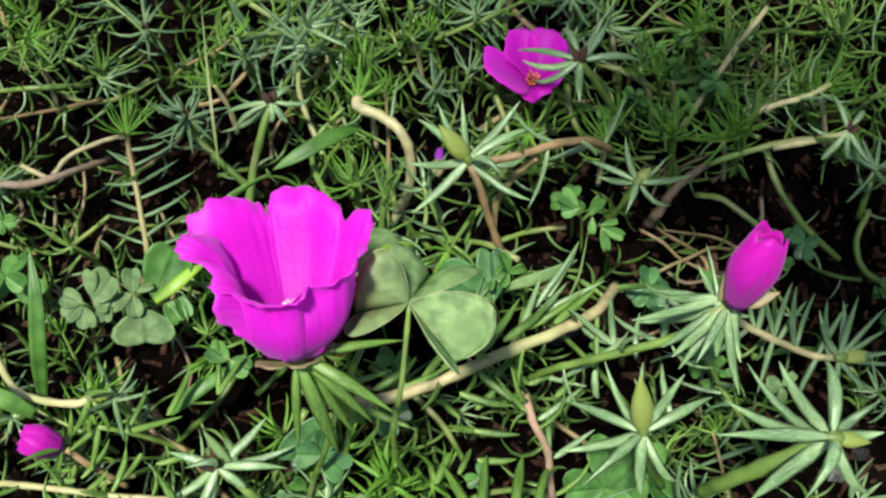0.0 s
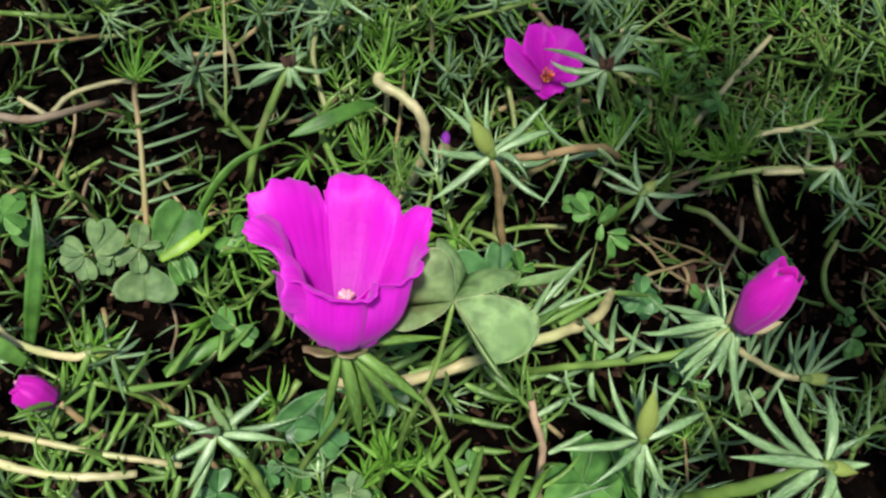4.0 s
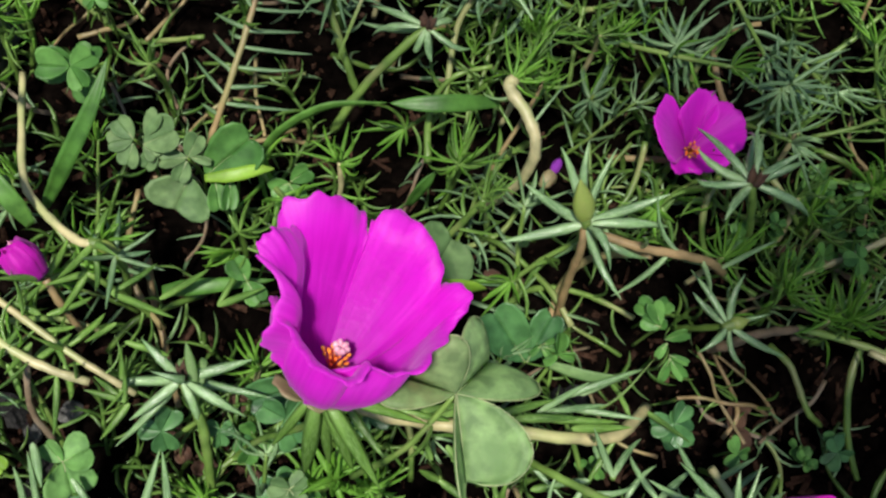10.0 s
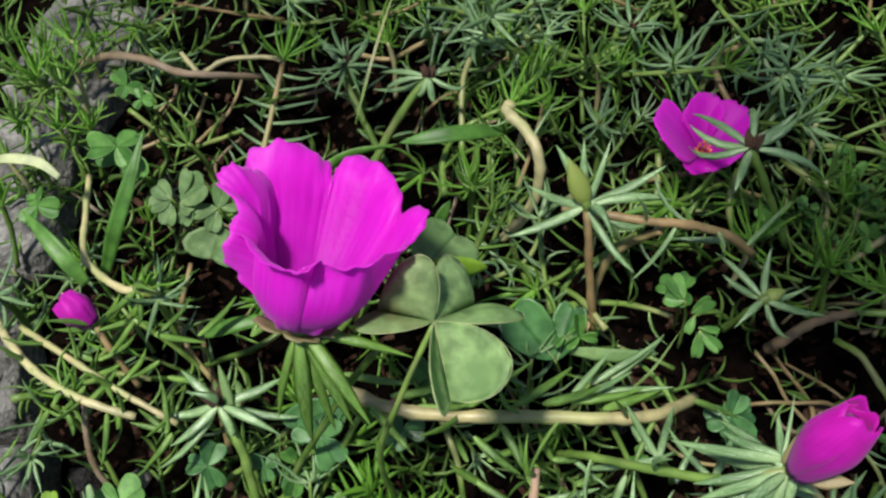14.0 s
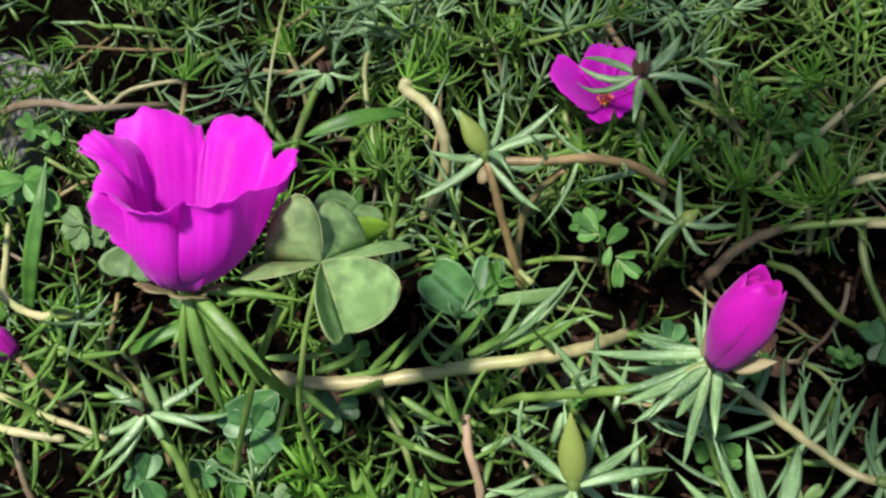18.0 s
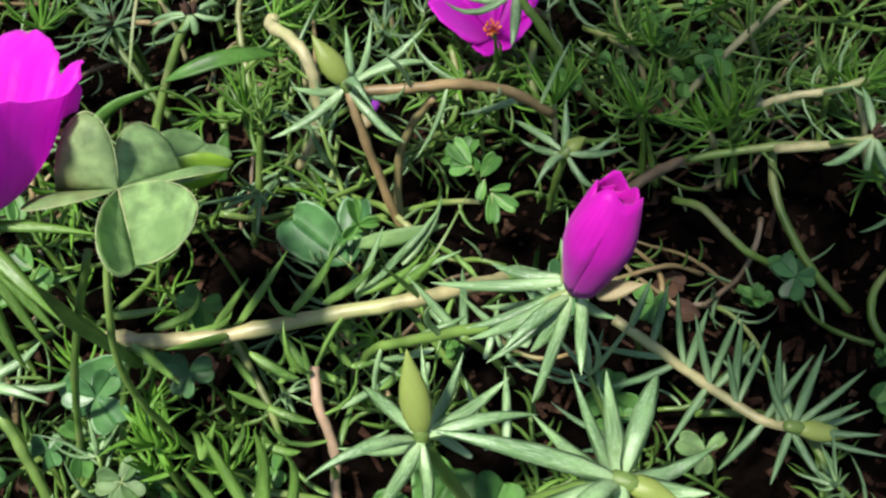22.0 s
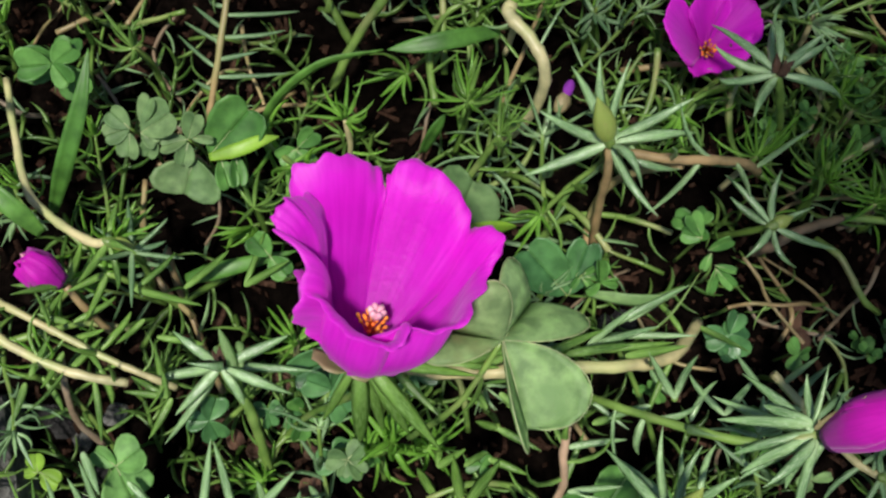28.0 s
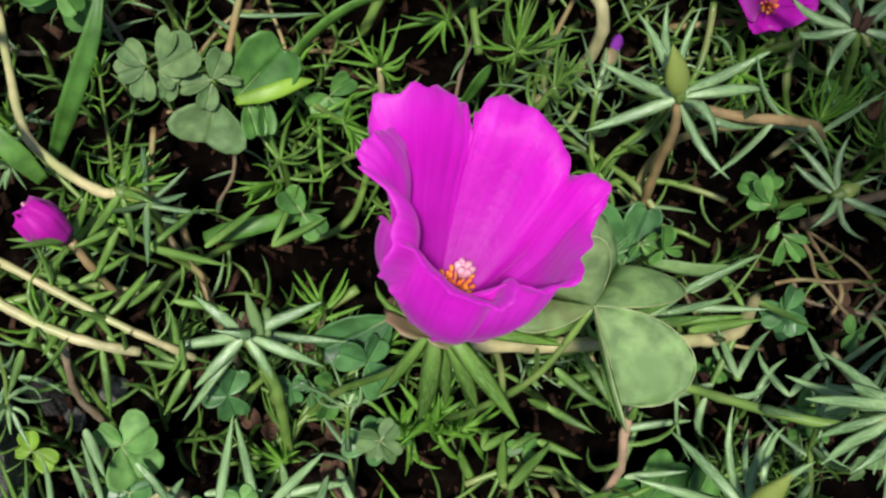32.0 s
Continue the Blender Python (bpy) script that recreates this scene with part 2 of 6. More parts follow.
def ground_build(stops, scale, rough):
    def build(nodes, links, out):
        n1 = noise_of(nodes, links, scale, 8.0)
        n2 = noise_of(nodes, links, scale * 7, 6.0)
        col = ramp(nodes, links, n1, stops)
        col = mixed(nodes, links, 1.0, col, ramp(nodes, links, n2, [(0.3, (0.6, 0.6, 0.6)), (0.7, (1.3, 1.3, 1.3))]), "MULTIPLY")
        b = put(nodes, "ShaderNodeBsdfPrincipled", Roughness=rough)
        b.inputs["Specular IOR Level"].default_value = 0.0
        links.new(col, b.inputs["Base Color"])
        bump = put(nodes, "ShaderNodeBump", Strength=0.9, Distance=0.002)
        links.new(n2, bump.inputs["Height"])
        links.new(bump.outputs[0], b.inputs["Normal"])
        links.new(b.outputs[0], out.inputs[0])
    return build


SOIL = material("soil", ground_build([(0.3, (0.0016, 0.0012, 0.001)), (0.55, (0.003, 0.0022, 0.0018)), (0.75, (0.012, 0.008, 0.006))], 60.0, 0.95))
CRUMB = material("brown_crumbs", ground_build([(0.3, (0.02, 0.011, 0.008)), (0.55, (0.045, 0.024, 0.016)), (0.75, (0.14, 0.08, 0.052))], 90.0, 0.95))
PEBBLE = material("dark_pebble", ground_build([(0.3, (0.02, 0.02, 0.02)), (0.55, (0.045, 0.044, 0.043)), (0.75, (0.09, 0.088, 0.085))], 160.0, 0.8))
STONE = material("grey_stone", ground_build([(0.32, (0.07, 0.07, 0.064)), (0.5, (0.19, 0.188, 0.172)), (0.72, (0.34, 0.33, 0.305))], 75.0, 0.85))


# ---- shape helpers (plans below are in millimetres) ----
MM = 0.001


def spline(points, steps=6):
    """A smooth line through a few points."""
    p = [Vector(q) for q in points]
    if len(p) == 2:
        return [p[0].lerp(p[1], i / steps) for i in range(steps + 1)]
    p = [p[0] * 2 - p[1], *p, p[-1] * 2 - p[-2]]
    line = []
    for i in range(1, len(p) - 2):
        a, b, c, d = p[i - 1 : i + 3]
        for k in range(steps):
            t = k / steps
            line.append(0.5 * (2 * b + (c - a) * t + (2 * a - 5 * b + 4 * c - d) * t * t + (3 * b - a - 3 * c + d) * t**3))
    return [*line, p[-2]]


def across(way):
    """Two directions square to way."""
    side = way.cross(Vector((0, 0, 1)) if abs(way.normalized().z) < 0.9 else Vector((1, 0, 0))).normalized()
    return side, way.cross(side).normalized()


def tube(line, radii, sides=7, flat=1.0):
    """Points and faces of a closed tube round a line; radii one for each point."""
    verts, faces, side = [], [], None
    for i, p in enumerate(line):
        way = (line[min(i + 1, len(line) - 1)] - line[max(i - 1, 0)]).normalized()
        side = across(way)[0] if side is None else (side - way * side.dot(way)).normalized()
        up = way.cross(side)
        for k in range(sides):
            a = 2 * math.pi * k / sides
            verts.append(p + (side * math.cos(a) + up * math.sin(a) * flat) * radii[i])
    for i in range(len(line) - 1):
        for k in range(sides):
            j = (k + 1) % sides
            faces.append((i * sides + k, i * sides + j, (i + 1) * sides + j, (i + 1) * sides + k))
    faces += [tuple(reversed(range(sides))), tuple(range((len(line) - 1) * sides, len(line) * sides))]
    return verts, faces


def shell(verts, faces, thick):
    """Gives a sheet of faces a thickness."""
    me = bpy.data.meshes.new("sheet")
    me.from_pydata(verts, [], faces)
    normals = [v.normal.copy() for v in me.vertices]
    bpy.data.meshes.remove(me)
    n, edges = len(verts), {}
    for f in faces:
        for a, b in zip(f, (*f[1:], f[0])):
            edges[(a, b)] = edges.get((a, b), 0) + 1
    rim = [(a, b) for a, b in edges if (b, a) not in edges]
    out_v = [Vector(v) + m * thick / 2 for v, m in zip(verts, normals)] + [Vector(v) - m * thick / 2 for v, m in zip(verts, normals)]
    out_f = list(faces) + [tuple(n + i for i in reversed(f)) for f in faces] + [(b, a, n + a, n + b) for a, b in rim]
    return out_v, out_f


def mesh(name, shape, mat, soft=True):
    me = bpy.data.meshes.new(name)
    me.from_pydata([tuple(v) for v in shape[0]], [], shape[1])
    me.materials.append(mat)
    if soft:
        me.shade_smooth()
    return me


def petal_mesh(name, sheet, cols, rows, mat):
    """A petal's mesh; its map runs across the petal and from claw to rim."""
    me = mesh(name, sheet, mat)
    n = (cols + 1) * (rows + 1)
    layer = me.uv_layers.new(name="along")
    for loop in me.loops:
        i = loop.vertex_index % n
        layer.data[loop.index].uv = (i % (cols + 1) / cols, i // (cols + 1) / rows)
    return me


def thing(name, at, label, category, group=""):
    ob = new(name)
    ob.location = Vector(at) * MM
    ob.empty_display_size = 0.005
    return tagged(ob, label, category, group)


def part(name, data, parent, m=None, label=""):
    ob = new(name, data)
    ob.parent = parent
    if m:
        ob.matrix_basis = m
    return tagged(ob, label)


def scaled(shape):
    return [v * MM for v in shape[0]], shape[1]


# ---- leaf shapes shared by many leaves: one long, one wide, along z ----
def needle(bow, sides=6):
    rings = [(0.0, 0.15), (0.06, 0.33), (0.22, 0.47), (0.45, 0.46), (0.67, 0.35), (0.85, 0.2), (0.95, 0.085), (1.0, 0.008)]
    line = [Vector((bow * 4 * z * (1 - z), 0, z)) for z, _ in rings]
    verts, faces = [], []
    for p, (_, r) in zip(line, rings):
        for k in range(sides):
            a = 2 * math.pi * (k + 0.5) / sides
            verts.append(p + Vector((math.cos(a) * r * 0.6, math.sin(a) * r, 0)))
    for i in range(len(rings) - 1):
        for k in range(sides):
            j = (k + 1) % sides
            faces.append((i * sides + k, i * sides + j, (i + 1) * sides + j, (i + 1) * sides + k))
    faces += [tuple(reversed(range(sides))), tuple(range((len(rings) - 1) * sides, len(rings) * sides))]
    return verts, faces


BOWS = (0.15, 0.7, 1.3, 2.1)
NEEDLES = {(kind, b): mesh("needle", needle(b), mat) for kind, mat in (("sage", NEEDLE_SAGE), ("green", NEEDLE_GREEN), ("fresh", NEEDLE_FRESH), ("blue", NEEDLE_BLUE_SHADED), ("cream", CLOVER_PALE)) for b in BOWS}


def leaf(parent, base, tip, width, kind="green", bow=0.7, toward=(0, 0, -1), name="leaf"):
    """One fleshy needle leaf from base to tip (mm, from the thing's own base), bulging toward a side."""
    base, tip = Vector(base), Vector(tip)
    way = tip - base
    z = way.normalized()
    x = Vector(toward) - z * z.dot(Vector(toward))
    x = x.normalized() if x.length > 0.05 else across(z)[0]
    y = z.cross(x)
    m = Matrix.Identity(4)
    for i in range(3):
        m[i][0], m[i][1], m[i][2], m[i][3] = x[i] * width * MM, y[i] * width * MM, way[i] * MM, base[i] * MM
    b = min(BOWS, key=lambda v: abs(v - bow))
    return part(name, NEEDLES[kind, b], parent, m)


def stem(parent, points, r0, r1, mat, name="stem", steps=6, sides=7, label=""):
    """A stem through points (mm, from the thing's own base), with slight knots."""
    line = spline(points, steps)
    n = len(line) - 1
    knot = 3 + len(points) % 3
    radii = [(r0 + (r1 - r0) * i / n) * (1.14 if i % (knot + 2) == knot else 0.98 + 0.04 * math.sin(i * 2.1)) for i in range(n + 1)]
    line = [p + Vector((math.sin(i * 1.3), math.cos(i * 1.7), math.sin(i * 2.3))) * min(r0, r1) * 0.07 for i, p in enumerate(line)]
    return part(name, mesh(name, scaled(tube(line, radii, sides)), mat), parent, None, label), line


def leafy(parent, line, rng, length, width, every, start=0.1, lean=(75, 35), kind="green", droop=0.0, flat=None, n0=0.0):
    """Needle leaves up a stem in a spiral (or two ranks where flat names their plane's side way)."""
    total = sum((b - a).length for a, b in zip(line, line[1:]))
    run, want, turn = 0.0, total * start, rng.random() * 6
    for a, b in zip(line, line[1:]):
        step = (b - a).length
        way = (b - a).normalized()
        s, u = across(way)
        while want <= run + step:
            f = want / total
            p = a.lerp(b, (want - run) / step)
            turn += 2.4
            if flat is not None:
                side = Vector(flat) - way * way.dot(Vector(flat))
                out = side.normalized() * (1 if rng.random() < 0.5 else -1) + way.cross(side).normalized() * rng.uniform(-0.5, 0.5)
            else:
                out = s * math.cos(turn) + u * math.sin(turn)
            out.normalize()
            tilt = radians(lean[0] + (lean[1] - lean[0]) * f + rng.uniform(-12, 12))
            d = way * math.cos(tilt) + out * math.sin(tilt) - Vector((0, 0, droop))
            ln = length * rng.uniform(0.75, 1.15)
            leaf(parent, p, p + d.normalized() * ln, width * rng.uniform(0.7, 0.98), kind, rng.choice(BOWS), -way if rng.random() < 0.75 else way)
            want += every * rng.uniform(0.7, 1.3)
        run += step


def tuft(parent, at, way, rng, n, length, width, kind="fresh", spread=(15, 60)):
    """A head of needle leaves round a growing tip."""
    way = Vector(way).normalized()
    s, u = across(way)
    at = Vector(at)
    for i in range(n):
        a = i * 2.4 + rng.uniform(-0.7, 0.7)
        tilt = radians(spread[0] + (spread[1] - spread[0]) * (i + 0.5) / n + rng.uniform(-13, 13))
        d = way * math.cos(tilt) + (s * math.cos(a) + u * math.sin(a)) * math.sin(tilt)
        ln = length * rng.uniform(0.55, 1.12)
        leaf(parent, at - way * 0.6 * i / n, at + d * ln, width * rng.uniform(0.7, 0.95), kind, rng.choice(BOWS), -way if rng.random() < 0.8 else way)

# ---- setting ----
def soil_height(x, y):
    p = Vector((x, y, 0))
    return 0.006 * noise.noise(p * 30) + 0.002 * noise.noise(p * 110) + 0.0012 * noise.noise(p * 300) - 0.010


def build_ground():
    fine = [i * 0.003 - 0.24 for i in range(161)]
    axis_x = [-40, -8, -2, -0.9, -0.5] + [v + 0.06 for v in fine] + [0.55, 0.9, 2, 8, 40]
    axis_y = [-40, -8, -2, -0.9, -0.5] + [v + 0.04 for v in fine] + [0.55, 0.9, 2, 8, 40]
    nx = len(axis_x)
    verts = [(x, y, soil_height(x, y) if abs(x) < 0.4 and abs(y) < 0.4 else -0.010) for y in axis_y for x in axis_x]
    faces = [(j * nx + i, j * nx + i + 1, (j + 1) * nx + i + 1, (j + 1) * nx + i) for j in range(len(axis_y) - 1) for i in range(nx - 1)]
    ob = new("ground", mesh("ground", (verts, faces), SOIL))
    tagged(ob, "dark crumbly garden soil under the plants", "ground", kind="structure")


build_ground()


# ---- filling growth ----
def build_shoot(name, at, points, seed, kind, mat, length, width, every, head, r=(0.9, 0.6), label="", lean=(80, 45), category="moss rose", group="low shoots of the mat"):
    rng = random.Random(seed)
    ob = thing(name, at, label or "low green moss rose shoot with fleshy needle leaves", category, group)
    _, line = stem(ob, points, r[0], r[1], mat, steps=5)
    leafy(ob, line, rng, length, width, every, 0.15, lean, kind)
    if head:
        tuft(ob, line[-1], line[-1] - line[-2], rng, head, length * 0.8, width * 0.9, "fresh" if kind != "blue" else "sage")
    return ob


rng = random.Random(11)
PROTOS = []
for n, (kind, mat, length, width, every, head, bend) in enumerate([
        ("green", STEM_GREEN, 16, 1.8, 3.0, 8, 10), ("green", STEM_GREEN, 18, 2.0, 3.4, 7, -8), ("blue", STEM_GREEN, 18, 2.1, 3.4, 8, 14),
        ("fresh", STEM_GREEN, 14, 1.6, 2.8, 11, 5), ("green", STEM_RED, 17, 1.9, 3.8, 6, -14), ("blue", STEM_GREEN, 20, 2.3, 4.0, 6, 6)]):
    PROTOS.append((build_shoot("moss_rose_shoot", (-150 - 9 * n, -140, 0), [(0, 0, 0), (4, bend * 0.4, 14), (9, bend, 27), (12, bend * 1.4, 40)], n, kind, mat, length, width, every, head), n))

CLEAR = [(165, -26, 34), (189, -24, 34), (143, -26, 20), (168, -13, 30), (140, -33, 16), (192, -8, 16), (137, -30, 24), (180, -45, 26), (-1, 95, 13), (-55, 123, 14), (8, 112, 8), (-78, -10, 14), (101, 16, 12), (154, -12, 16), (82, -27, 10), (44, 32, 10), (153, 13, 26), (176, 10, 26), (166, -4, 28), (171, -26, 26), (130, 10, 14), (160, -22, 26), (167, -35, 20), (61, 42, 10), (2, 98, 12), (-51, 117, 14)] + [(-45, 2, 10), (-22, 14, 9), (181, -8, 18), (160, -9, 14), (-31, 114, 20), (-8, 101, 18), (-42, 89, 14), (0, 112, 14), (131, -21, 16), (109, -37, 14), (148, -53, 20), (132, -20, 16), (102, -17, 12), (139, -23, 16), (-26, -19, 10), (-75, -11, 12), (4, -43, 9), (16, -24, 9), (8, -3, 9), (109, 27, 13), (114, 1, 13), (95, 34, 9), (14, -32, 10), (0, -49, 9), (-76, -5, 11), (30, -30, 15), (46, -38, 13), (20, -14, 10)]


def sparse(x, y):
    """The thin stretch behind the flower where dark soil shows between the stems."""
    return -80 < x < 50 and 58 < y < 128 and math.sin(x * 7.3 + y * 3.1) < 0.25


def open_soil(x, y):
    return sparse(x, y) or any((x - a) ** 2 + (y - b) ** 2 < r * r for a, b, r in CLEAR)


def lay_shoot(x, y, z, lie, size, kinds):
    """Lays a copy of one of the shoots, unless its foot or its head would cover open soil."""
    turn = rng.uniform(0, 360)
    reach = 38 * size * math.sin(radians(lie))
    head = (x + reach * math.cos(radians(turn)), y + reach * math.sin(radians(turn)))
    proto, n = PROTOS[rng.choice(kinds)]
    if open_soil(x, y) or open_soil(*head):
        return 0
    copy_thing(proto, pose(x * MM, y * MM, z) @ pose(0, 0, 0, 0, 0, turn) @ pose(0, 0, 0, 0, lie, 0) @ Matrix.Scale(size, 4))
    return 1


count = 0
while count < 138:
    x, y = rng.uniform(-105, 265), rng.uniform(-115, 215)
    back = min(max((y - 60) / 80, 0), 1)
    count += lay_shoot(x, y, rng.uniform(-0.002, 0.006) + back * 0.006, rng.uniform(20, 65), rng.uniform(0.65, 1.15), (0, 1, 2, 3, 4, 5, 0, 3))
# a third pass carries the mat on to the far right
while count < 175:
    count += lay_shoot(rng.uniform(195, 325), rng.uniform(-25, 150), rng.uniform(0.0, 0.008), rng.uniform(20, 65), rng.uniform(0.75, 1.2), (0, 1, 2, 3, 4, 0, 3))


def build_undergrowth():
    """Low sprigs of thin leaves deep in the mat, between the shoots."""
    rng = random.Random(5)
    verts, faces = [], []
    base = needle(0.7, 5)
    for _ in range(330):
        x, y = rng.uniform(-115, 330), rng.uniform(-125, 225)
        if any((x - a) ** 2 + (y - b) ** 2 < (r * 0.6) ** 2 for a, b, r in CLEAR) or (sparse(x, y) and rng.random() < 0.5):
            continue
        turn, lean = rng.uniform(0, 6.28), radians(rng.uniform(35, 85))
        way = Vector((math.cos(turn) * math.sin(lean), math.sin(turn) * math.sin(lean), math.cos(lean)))
        foot, length = Vector((x, y, rng.uniform(-6, 5))), rng.uniform(16, 30)
        line = [foot + way * length * i / 4 + Vector((0, 0, 1.5 * math.sin(i * 1.3))) for i in range(5)]
        tv, tf = scaled(tube(line, [0.6] * 5, 5))
        k = len(verts)
        verts += tv
        faces += [tuple(k + i for i in f) for f in tf]
        side, up = across(way)
        for i in range(11):
            a, f = i * 2.4 + turn, (i + 1) / 11
            tilt = radians(rng.uniform(65, 85) - 35 * f)
            d = way * math.cos(tilt) + (side * math.cos(a) + up * math.sin(a)) * math.sin(tilt)
            x_way = across(d)[0]
            ln, w = rng.uniform(8, 13), rng.uniform(1.5, 2.2)
            m = Matrix((x_way * w, d.cross(x_way) * w, d * ln)).transposed().to_4x4()
            m.translation = foot + way * length * f
            k = len(verts)
            verts += [(m @ v) * MM for v in base[0]]
            faces += [tuple(k + j for j in q) for q in base[1]]
    ob = new("undergrowth", mesh("undergrowth", (verts, faces), UNDER_GREEN))
    tagged(ob, "shaded tangle of low needle leaves close to the soil", "undergrowth", kind="stuff")


build_undergrowth()


# ---- bare creeping stems in the depth of the mat ----
rng = random.Random(23)
for i in range(70):
    x, y = rng.uniform(-100, 220), rng.uniform(-100, 170)
    if sparse(x, y) or any((x - p) ** 2 + (y - q) ** 2 < r * r for p, q, r in CLEAR):
        continue
    a = rng.uniform(0, 6.28)
    z = rng.uniform(2, 20)
    ways, turn = [], rng.uniform(-0.5, 0.5)
    for k in range(5):
        ways.append((x, y, z + 5 * math.sin(k * 1.3 + i)))
        x, y, a = x + 11 * math.cos(a), y + 11 * math.sin(a), a + turn + rng.uniform(-0.3, 0.3)
    o = Vector(ways[0])
    ob = thing("creeping_moss_rose", o, "creeping moss rose stem low in the shaded mat", "moss rose", "creeping stems")
    _, line = stem(ob, [Vector(p) - o for p in ways], rng.uniform(0.8, 1.3), rng.uniform(0.7, 1.1), (STEM_GREEN, STEM_GREEN, STEM_RED, STEM_GREEN)[i % 4], steps=4, sides=6)
    leafy(ob, line, rng, 14, 1.8, 9, 0.2, (75, 55), ("green", "sage", "green")[i % 3])


# ---- low creepers on the shaded soil ----
rng = random.Random(41)
for i in range(62):
    x, y, a = rng.uniform(88, 215), rng.uniform(-42, 62), rng.uniform(0, 6.28)
    if i >= 34:
        x, y = rng.uniform(-85, 55), rng.uniform(55, 128)
    ways, turn, z = [], rng.uniform(-0.45, 0.45), rng.uniform(-3, 7)
    for k in range(5):
        ways.append((x, y, z + 3 * math.sin(k * 1.7 + i)))
        x, y, a = x + 8 * math.cos(a), y + 8 * math.sin(a), a + turn + rng.uniform(-0.3, 0.3)
    o = Vector(ways[0])
    ob = thing("creeping_moss_rose", o, "thin creeping stem with few leaves on dark soil", "moss rose", "creeping stems")
    _, line = stem(ob, [Vector(p) - o for p in ways], rng.uniform(0.5, 0.9), rng.uniform(0.4, 0.7), (STEM_RED, STEM_BROWN, STEM_GREEN)[i % 3], steps=4, sides=6)
    leafy(ob, line, rng, 10, 1.5, 6.5, 0.2, (70, 50), ("green", "blue", "sage")[i % 3])


def build_crumbs():
    rng = random.Random(8)
    verts, faces = [], []
    for _ in range(2600):
        x, y = rng.uniform(-0.11, 0.26), rng.uniform(-0.11, 0.19)
        m = Matrix.Translation((x, y, soil_height(x, y) + 0.0004)) @ Euler((rng.uniform(0, 3), rng.uniform(0, 3), rng.uniform(0, 3))).to_matrix().to_4x4() @ Matrix.Diagonal((rng.uniform(0.0005, 0.0022), rng.uniform(0.0004, 0.0016), rng.uniform(0.0003, 0.0012), 1))
        k = len(verts)
        verts += [m @ Vector(v) for v in ((1, 0, 0), (-1, 0.2, 0), (0, 1, 0.1), (0.1, -1, 0), (0, 0, 1), (0, 0.1, -1))]
        faces += [tuple(k + j for j in f) for f in ((0, 2, 4), (2, 1, 4), (1, 3, 4), (3, 0, 4), (2, 0, 5), (1, 2, 5), (3, 1, 5), (0, 3, 5))]
    for _ in range(900):
        x, y = (rng.uniform(0.09, 0.25), rng.uniform(-0.1, 0.08)) if rng.random() < 0.6 else (rng.uniform(-0.09, 0.06), rng.uniform(-0.07, 0.13))
        m = Matrix.Translation((x, y, soil_height(x, y) + 0.0012)) @ Euler((rng.uniform(-0.5, 0.5), rng.uniform(-0.5, 0.5), rng.uniform(0, 6))).to_matrix().to_4x4() @ Matrix.Diagonal((rng.uniform(0.0015, 0.0042), rng.uniform(0.0006, 0.0016), rng.uniform(0.0003, 0.0007), 1))
        k = len(verts)
        verts += [m @ Vector(v) for v in ((1, 0.3, 0), (0.8, -0.9, 0.1), (-0.9, -1, 0), (-1, 0.8, 0.2), (0.7, 0.2, 1), (0.6, -0.7, 1), (-0.7, -0.8, 1), (-0.8, 0.6, 1))]
        faces += [tuple(k + j for j in f) for f in ((4, 7, 6, 5), (0, 1, 2, 3), (0, 4, 5, 1), (1, 5, 6, 2), (2, 6, 7, 3), (3, 7, 4, 0))]
    ob = new("soil_crumbs", mesh("soil_crumbs", (verts, faces), CRUMB, False))
    tagged(ob, "brown crumbs and dry bits lying on the soil", "soil crumbs", kind="stuff")


build_crumbs()

# ---- plant parts with shapes of their own ----
def lathe(rings, sides=10, flat=1.0, wave=0.0, lobes=3, twist=0.0):
    verts, faces = [], []
    for z, r in rings:
        for k in range(sides):
            a = 2 * math.pi * k / sides
            q = r * (1 + wave * math.cos(lobes * a + twist * z))
            verts.append(Vector((math.cos(a) * q, math.sin(a) * q * flat, z)))
    for i in range(len(rings) - 1):
        for k in range(sides):
            j = (k + 1) % sides
            faces.append((i * sides + k, i * sides + j, (i + 1) * sides + j, (i + 1) * sides + k))
    faces += [tuple(reversed(range(sides))), tuple(range((len(rings) - 1) * sides, len(rings) * sides))]
    return verts, faces


POINTED = [(0, 0.18), (0.06, 0.34), (0.2, 0.46), (0.38, 0.5), (0.56, 0.42), (0.75, 0.26), (0.9, 0.11), (1.0, 0.015)]
BUD_MESH = mesh("bud", lathe(POINTED, 12, 0.8, 0.07, 2), BUD_GREEN)
CUP_MESH = mesh("cup", lathe([(0, 0.2), (0.2, 0.42), (0.6, 0.5), (1.0, 0.44)], 10, 0.9), STEM_GREEN)

DRY_MESH = mesh("dry_petal", lathe(POINTED, 7, 0.7, 0.25, 3, 6.0), DRY_BROWN)


def dry_heart(ob, m, seed):
    """A crumple of shrivelled petals; m lays the heart's long axis."""
    rng = random.Random(seed)
    for i in range(6):
        a, lean = i * 2.4, rng.uniform(0.05, 0.55)
        twist = Matrix.Translation((0.12 * math.cos(a), 0.12 * math.sin(a), 0)) @ Matrix.Rotation(a, 4, "Z") @ Matrix.Rotation(lean, 4, "Y") @ Matrix.Diagonal((0.55, 0.4, rng.uniform(0.55, 1.0), 1))
        part("dry_petal", DRY_MESH, ob, m @ twist, "dark withered petal")


